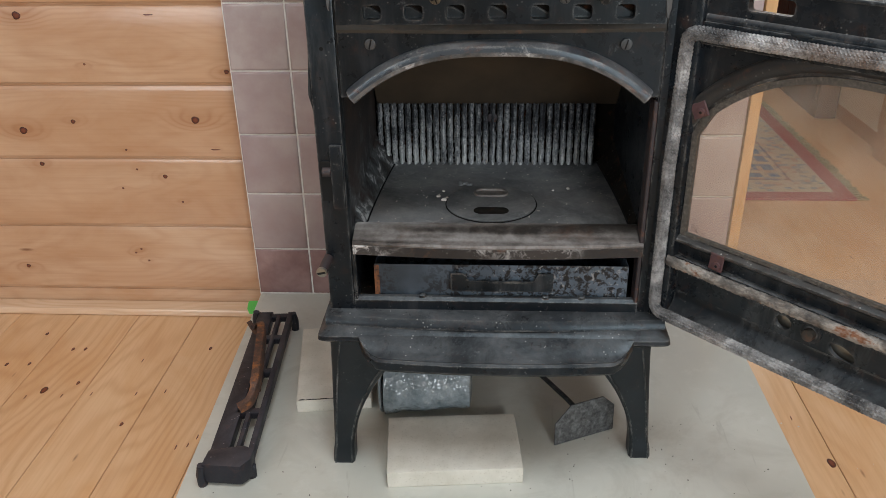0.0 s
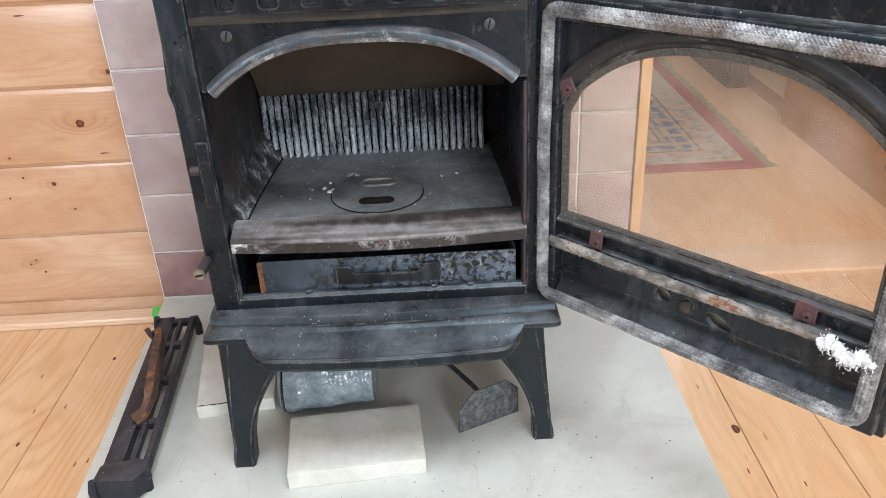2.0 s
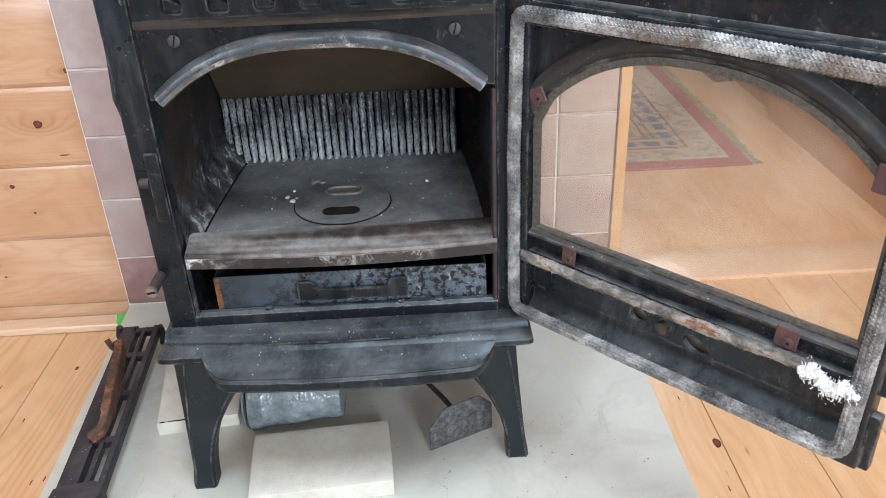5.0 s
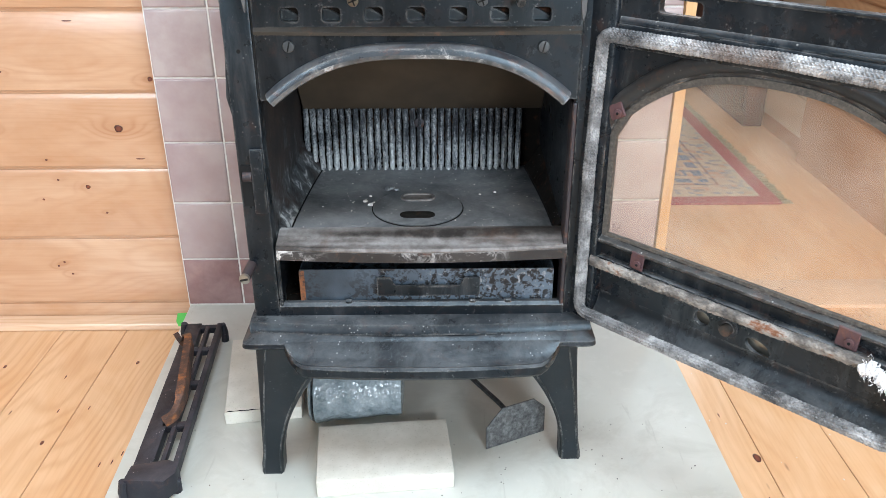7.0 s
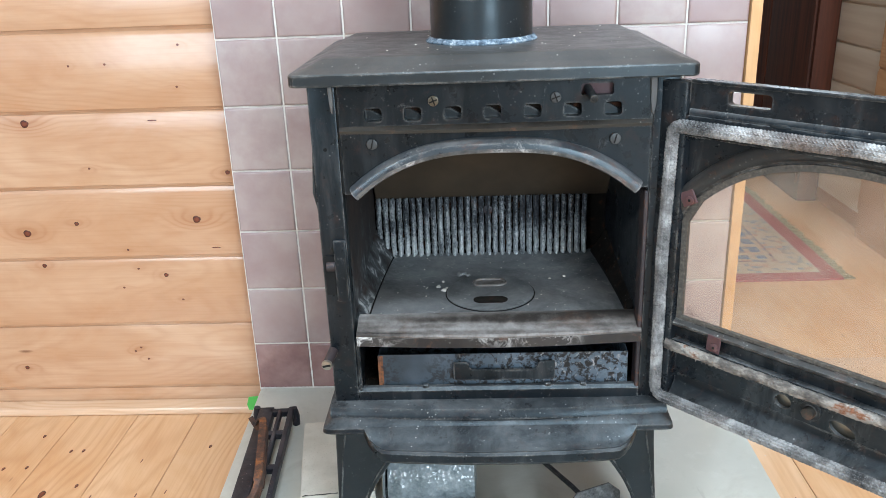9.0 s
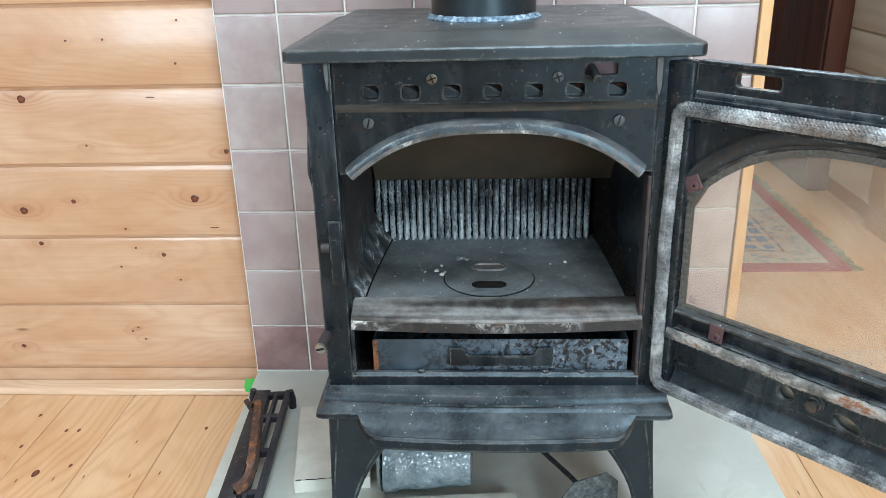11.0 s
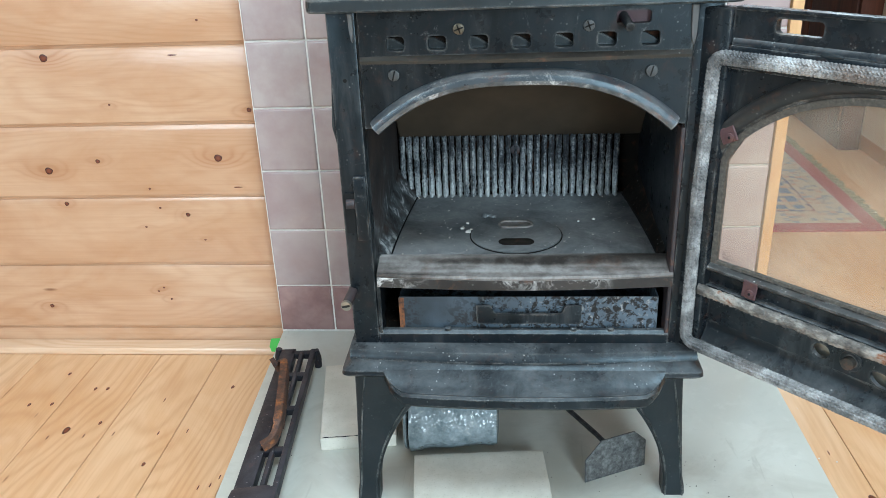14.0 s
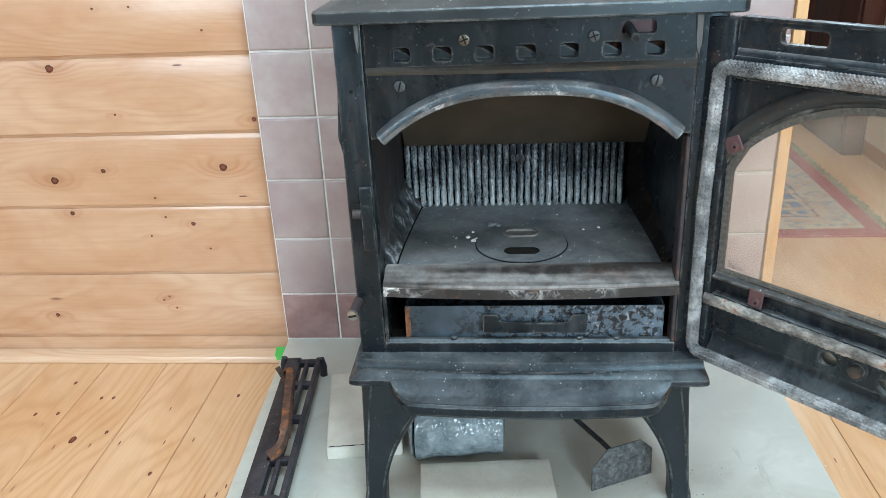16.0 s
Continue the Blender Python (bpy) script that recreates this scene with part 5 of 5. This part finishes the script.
# roll of bubble wrap
roll = thing("bubble_wrap_roll", (-0.05, 0.993, HZ), "rolled clear bubble wrap bundle, shiny and crinkled, under the stove", "bubble wrap")
loops = []
n = 44
for i in range(n + 1):
    s = i / n
    ring_r = 0.046 * min(1, (min(s, 1 - s) / 0.05 + 0.55)) if min(s, 1 - s) < 0.0225 else 0.046
    cx = -0.109 + 0.130 * s
    cy = 0.972 + 0.018 * s
    lp = []
    for j in range(40):
        a = 2 * math.pi * j / 40
        p = Vector((s * 6, math.cos(a) * 1.6, math.sin(a) * 1.6))
        r = ring_r * (1 + 0.055 * noise.noise(p) + 0.03 * noise.noise(p * 3.1) + 0.012 * math.sin(a * 13) * math.sin(s * 50))
        lp.append((cx, cy + r * math.cos(a), max(HZ + 0.0005, HZ + 0.0455 + r * math.sin(a))))
    loops.append(lp)
part("wrap", loft(loops), WRAP, roll)
loops = []
for x, r in ((-0.1095, 0.046), (-0.113, 0.044), (-0.1155, 0.034), (-0.1155, 0.012)):
    loops.append([(x, 0.972 + r * math.cos(a), HZ + 0.0465 + r * math.sin(a) * 0.98) for a in (2 * math.pi * j / 32 for j in range(32))])
part("rolled_edge", loft(loops), WRAP, roll)

# ash rake: cropped plate on a long rod
rake = thing("ash_rake", (0.18, 0.91, HZ), "grey galvanised ash rake with clipped corners, rod lying back", "ash rake")
a, b = Vector((0.139, 0.890, 0)), Vector((0.2255, 0.930, 0))
ux = (b - a).normalized()
uy = Vector((-ux.y, ux.x, 0))
L = (b - a).length
prof = [(0, 0.0), (L, 0.0), (L, 0.040), (L * 0.80, 0.058), (L * 0.26, 0.058), (0, 0.034)]
lean = Vector((0, 0.12, 1)).normalized()
loops = [[a + ux * x + lean * z + Vector((0, 0, HZ + 0.0008)) + uy * o for x, z in prof] for o in (0.0, 0.0025)]
bm = loft(loops)
bevelled(bm, 0.0006, 1)
part("plate", bm, RAKE, rake)
p0 = a + ux * L * 0.5 + Vector((0, 0.006, HZ + 0.030))
part("rod", tube([p0, p0 + Vector((-0.02, 0.05, -0.006)), Vector((0.100, 1.09, HZ + 0.012)), Vector((0.06, 1.19, HZ + 0.0045))], 0.0038, 10), IRON_LEG, rake)

# cast fire-front grate lying along the hearth's edge
grate = thing("grate", (-0.32, 1.0, HZ), "plum-black cast-iron grate front with slots, lying on the hearth", "stove grate")
g0, g1 = Vector((-0.297, 0.802, 0)), Vector((-0.325, 1.192, 0))
gy = (g1 - g0).normalized()
gx = Vector((gy.y, -gy.x, 0))
GL = (g1 - g0).length


def gpt(u, s, z):
    """Across u, along s, height z above the hearth."""
    return g0 + gx * (u * 0.85 - 0.002) + gy * s + Vector((0, 0, HZ + z))


def gbar(name, u0, u1, s0, s1, z0, z1, label="", bev=0.002, mat=None):
    bm = box(u0, u1, s0, s1, z0, z1, bev, 2)
    for v in bm.verts:
        v.co = gpt(*v.co)
    return part(name, bm, mat or GRATE, grate, label)


gbar("solid_bar", -0.036, -0.006, 0.0, GL, 0.014, 0.030)
gbar("rail", 0.004, 0.012, 0.02, GL - 0.012, 0.020, 0.031)
gbar("rail", 0.026, 0.036, 0.02, GL - 0.008, 0.018, 0.034)
for s in (0.016, 0.115, 0.215, 0.31, GL - 0.012):
    gbar("tie", -0.014, 0.034, s - 0.006, s + 0.006, 0.019, 0.030)
bm = prism([(-0.040, -0.004), (0.022, -0.010), (0.036, 0.006), (0.036, 0.026), (0.018, 0.034), (-0.036, 0.026)], "z", 0.004, 0.036, 0.004, 2)
for v in bm.verts:
    v.co = gpt(*v.co)
part("end_block", bm, GRATE, grate)
for u, s in ((-0.042, -0.002), (0.032, 0.012), (-0.042, GL - 0.004), (0.038, GL - 0.012)):
    bm = tube([gpt(u, s, 0.0), gpt(u * 1.03, s, 0.018), gpt(u * 0.95, s, 0.033 if s > 0.2 or u < 0 else 0.020)], lambda i: (0.0065, 0.0062, 0.0055)[i], 10)
    part("stud", bm, GRATE, grate)

# rusty lifting handle laid across the grate
hook = thing("lifting_handle", (-0.33, 1.0, HZ + 0.035), "orange-rusted iron lifting handle resting on the grate", "stove handle")
pts = [(-0.352, 1.108, 0.130), (-0.341, 1.100, 0.114), (-0.330, 1.098, 0.124), (-0.321, 1.086, 0.131), (-0.294, 0.945, 0.133), (-0.293, 0.928, 0.127), (-0.299, 0.915, 0.116), (-0.312, 0.908, 0.111)]
loops = []
hv = [Vector(p) for p in pts]
fine = []
for p, q in zip(hv, hv[1:]):
    fine += [p.lerp(q, i / 5) for i in range(5)]
fine.append(hv[-1])
for _ in range(2):
    fine = [fine[0]] + [(fine[i - 1] + fine[i] * 2 + fine[i + 1]) / 4 for i in range(1, len(fine) - 1)] + [fine[-1]]
for i, p in enumerate(fine):
    t = (fine[min(i + 1, len(fine) - 1)] - fine[max(i - 1, 0)]).normalized()
    s = t.cross(Vector((0, 0, 1))).normalized()
    w = s.cross(t)
    k3 = 1.0 if 10 < i < 24 else 0.75
    sect = ((0.0058, 0.0085), (0.0058, 0.0118), (-0.0048, 0.0118), (-0.0060, 0.0106), (-0.0060, -0.0125), (-0.0036, -0.0125), (-0.0036, 0.0085))
    loops.append([p + s * a * k3 + w * b * (k3 if 8 < i < 26 else 0.55) for a, b in sect])
part("bar", loft(loops), RUST, hook)

# green tape on the skirting's end
bm = prism([(-0.3875, 0.058), (-0.3875, 0.030), (-0.400, 0.0275), (-0.4135, 0.0285), (-0.416, 0.040), (-0.411, 0.0565)], "y", 1.2985, 1.2995)
solid("tape", bm, GREEN, "scrap of bright green masking tape stuck to the hearth corner", "tape")

# crumbs of ash, coal and mortar lying about
def crumbs(name, places, material, label, size):
    bm = bmesh.new()
    for x, y, z, sc in places:
        b = bmesh.new()
        bmesh.ops.create_icosphere(b, subdivisions=1, radius=size * sc)
        for v in b.verts:
            v.co *= 1 + 0.35 * noise.noise(v.co * 900 + Vector((x * 50, y * 50, 0)))
            v.co.z *= 0.6
        b.transform(Matrix.Translation((x, y, z + size * sc * 0.45)))
        merge(bm, b)
    at = places[0][:3]
    return solid(name, bm, material, label, "crumbs", "stuff", at=at)


rnd = random.Random(11)
spots = [(-0.026, 1.016, 0.396, 2.2), (-0.018, 1.003, 0.396, 2.6), (-0.014, 1.012, 0.396, 1.5), (0.153, 1.046, 0.396, 1.8), (0.132, 1.04, 0.396, 1.3), (-0.006, 0.895, 0.312, 3.0), (-0.02, 1.035, 0.396, 1.4)]
spots += [(rnd.uniform(-0.11, 0.21), rnd.uniform(0.93, 1.14), 0.396, rnd.uniform(0.3, 0.8)) for _ in range(90)]
crumbs("ash_crumbs", spots, STONE, "white ash and mortar crumbs on the firebox floor", 0.0016)
spots = [(-0.002 + 0.01, 1.058, 0.397, 4.5), (0.004, 1.056, 0.397, 3.6), (0.016, 1.055, 0.397, 3.0)]
crumbs("cinder", spots, ASHY, "small burnt cinder lying by the grate cover", 0.0016)
spots = [(rnd.uniform(-0.33, 0.44), rnd.uniform(0.74, 0.95), HZ, rnd.uniform(0.4, 1.0)) for _ in range(70)]
crumbs("hearth_grit", spots, RUSTY, "dark grit scattered on the hearth", 0.0012)
spots = [(rnd.uniform(0.50, 0.95), rnd.uniform(0.78, 1.2), 0.0, rnd.uniform(0.5, 1.3)) for _ in range(26)]
crumbs("floor_crumbs", spots, STONE, "pale crumbs dropped on the floorboards", 0.0012)
spots = [(rnd.uniform(-0.17, 0.24), rnd.uniform(0.86, 1.15), 0.7346, rnd.uniform(0.35, 0.9)) for _ in range(60)]
spots = [q for q in spots if math.hypot(q[0] - FX, q[1] - FYY) > 0.08 and -0.12 < q[0] < 0.22 and q[1] > 0.90]
crumbs("top_crumbs", spots, STONE, "pale crumbs on the stove top", 0.0014)
spots = [(rnd.uniform(-0.09, 0.19), rnd.uniform(0.815, 0.832), 0.2655, 0.15 + 0.75 * rnd.random() ** 3) for _ in range(190)]
crumbs("lip_crumbs", spots, STONE, "white ash specks in the ash lip", 0.0012)

# ---- pieces: boards, floorboards, tiles ----
def piece(name, me, parent, at):
    ob = new(name, me)
    ob.parent = parent
    ob.location = Vector(at) - ORG[parent.name]
    return ob


def board_mesh(name, length, high, along, material):
    """A cladding board with chamfered upper and lower edges, face towards -y (or -x)."""
    prof = [(0.016, 0), (0.001, 0.0), (0.0, 0.001), (0.0, high - 0.0155), (0.0032, high - 0.0062), (0.0052, high - 0.0058), (0.0052, high), (0.016, high)]
    if along == "x":
        bm = prism([(y, z) for y, z in prof], "x", 0, length)
    else:
        bm = prism([(y, z) for y, z in prof], "y", 0, length)
    return mesh_of(name, bm, material)


PITCH = 0.138
long_board = board_mesh("wall_board", 2.4 - 0.3895, PITCH - 0.0004, "x", WALL_PINE)
first_board = board_mesh("wall_board_low", 2.4 - 0.3895, 0.047 - 0.0004, "x", WALL_PINE)
boards = [piece("board", first_board, wall_north, (-2.4, WY, 0.0))]
for i in range(17):
    boards.append(piece("board", long_board, wall_north, (-2.4, WY, 0.047 + PITCH * i)))


def knot_mesh(name, rx, rz, axis):
    """A flat oval knot, barely proud of the face."""
    loops = []
    for f, o in ((1.0, 0.0002), (0.9, -0.0002), (0.45, -0.0004)):
        lp = []
        for j in range(16):
            a = 2 * math.pi * j / 16
            w = 1 + 0.06 * math.sin(3 * a + 1) + 0.03 * math.sin(5 * a)
            p, q = f * rx * w * math.cos(a), f * rz * w * math.sin(a)
            lp.append((p, o, q) if axis == "y" else (p, q, -o))
        loops.append(lp)
    bm = loft(loops, cap=True)
    return mesh_of(name, bm, KNOT if axis == "y" else KNOT_FLOOR)


big, mid_k, small, sliver = (knot_mesh("knot_" + n2, rx, rz, "y") for n2, rx, rz in (("large", 0.0078, 0.0072), ("medium", 0.0046, 0.0042), ("small", 0.0024, 0.0021), ("sliver", 0.009, 0.0013)))
knot_sizes = {8: big, 5: mid_k, 3: small, 2: sliver}
for x, z, size in WALL_KNOTS:
    me = knot_sizes[size]
    i = 0 if z < 0.047 else 1 + int((z - 0.047) / PITCH)
    ob = new("knot", me)
    ob.parent = boards[i]
    ob.location = Vector((x, WY, z)) - ORG[wall_north.name] - boards[i].location

right_board = board_mesh("right_board", 1.4, PITCH - 0.0012, "x", WALL_PINE)
for i in range(17):
    piece("board", right_board, north_right, (1.162, WY + 0.045, 0.082 + PITCH * i))
for owner, y0, y1, x, mat, z0, pt in ((side_near, WY + 0.062, 2.262, 1.148, SIDE_PINE, 0.082, 0.138), (side_far, 2.265, FAR, 1.180, CREAM, 0.05, 0.120)):
    me = board_mesh("side_board", y1 - y0, pt - 0.0012, "y", mat)
    short = board_mesh("side_board_short", min(y1, 2.9) - y0, pt - 0.0012, "y", mat)
    for i in range(int((2.4 - z0) / pt)):
        z = z0 + pt * i
        piece("board", short if y1 == FAR and 0.95 < z + pt and z < 2.08 else me, owner, (x, y0, z))

FP = 0.121
SPLIT = WY + 0.085


def floor_mesh(name, y0, y1, gap, ease):
    prof = [(gap, -0.018), (gap, -ease), (gap + ease, 0.0), (FP - gap - ease, 0.0), (FP - gap, -ease), (FP - gap, -0.018)]
    return mesh_of(name, prism(prof, "y", y0, y1), FLOOR_PINE)


floor_me = floor_mesh("floorboard", -2.5, SPLIT, 0.0005, 0.0009)
far_me = floor_mesh("tight_floorboard", SPLIT, FAR, 0.00005, 0.0002)
first = 0.563 - FP * 24
fboards = []
for i in range(42):
    x = first + FP * i
    if x > -2.4 and x + FP < 2.6:
        fboards.append(piece("floorboard", floor_me, floor, (x, 0, 0)))
        piece("floorboard", far_me, floor, (x, 0, 0))
fk, fk_s, fk_d = knot_mesh("floor_knot_large", 0.006, 0.0105, "z"), knot_mesh("floor_knot_small", 0.0030, 0.0055, "z"), knot_mesh("floor_dash", 0.0011, 0.0060, "z")
for x, y, me in ((0.555, 0.949, fk), (0.610, 0.831, fk_d), (-0.801, 1.261, fk_s), (-0.784, 1.162, fk_s), (-0.718, 1.086, fk), (-0.726, 1.211, fk_s), (-0.703, 1.212, fk_s), (-0.469, 1.221, fk_s), (-0.668, 1.108, fk_s),
                 (-0.825, 1.159, fk_s), (-0.581, 1.178, fk_d), (-0.546, 1.001, fk_s), (-0.68, 1.071, fk_d), (-0.741, 1.066, fk_d), (-0.631, 1.078, fk_d), (-0.554, 1.081, fk_d),
                 (-0.506, 1.089, fk_d), (-0.438, 0.949, fk_d), (-0.421, 0.955, fk_d), (-0.412, 0.974, fk_d), (0.542, 0.861, fk_d), (0.53, 1.053, fk_d)):
    for o in fboards:
        wx = o.location.x + ORG[floor.name].x
        if wx <= x < wx + FP:
            ob = new("knot", me)
            ob.parent = o
            ob.location = Vector((x - wx, y, 0.0))


def tile_mesh(name, w, h, material):
    bm = bmesh.new()
    loops = []
    for inset, y in ((0.0, 0.006), (0.0, 0.0022), (0.0008, 0.0008), (0.0028, 0.0), (0.0045, -0.0002)):
        loops.append([(x, y, z) for x, z in rect(inset, w - inset, inset, h - inset)])
    return mesh_of(name, loft(loops), material, 50)


TX = [-0.389] + [-0.287 + 0.1095 * i for i in range(7)] + [0.4675]
TZ = [HZ + 0.001, 0.165] + [0.165 + 0.1104 * (i + 1) for i in range(20)]
cache = {}
for r, (z0, z1) in enumerate(zip(TZ, TZ[1:])):
    for c, (x0, x1) in enumerate(zip(TX, TX[1:])):
        w, h = round(x1 - x0 - 0.003, 4), round(z1 - z0 - 0.003, 4)
        key = (w, h, r == 0)
        if key not in cache:
            cache[key] = tile_mesh("tile", w, h, TILE_DARK if r == 0 else TILE)
        o = piece("tile", cache[key], pier, (x0 + 0.0015, TY - 0.0002, z0 + 0.0015))
        o.rotation_euler = (radians(random.uniform(-0.35, 0.35)), 0, radians(random.uniform(-0.35, 0.35)))
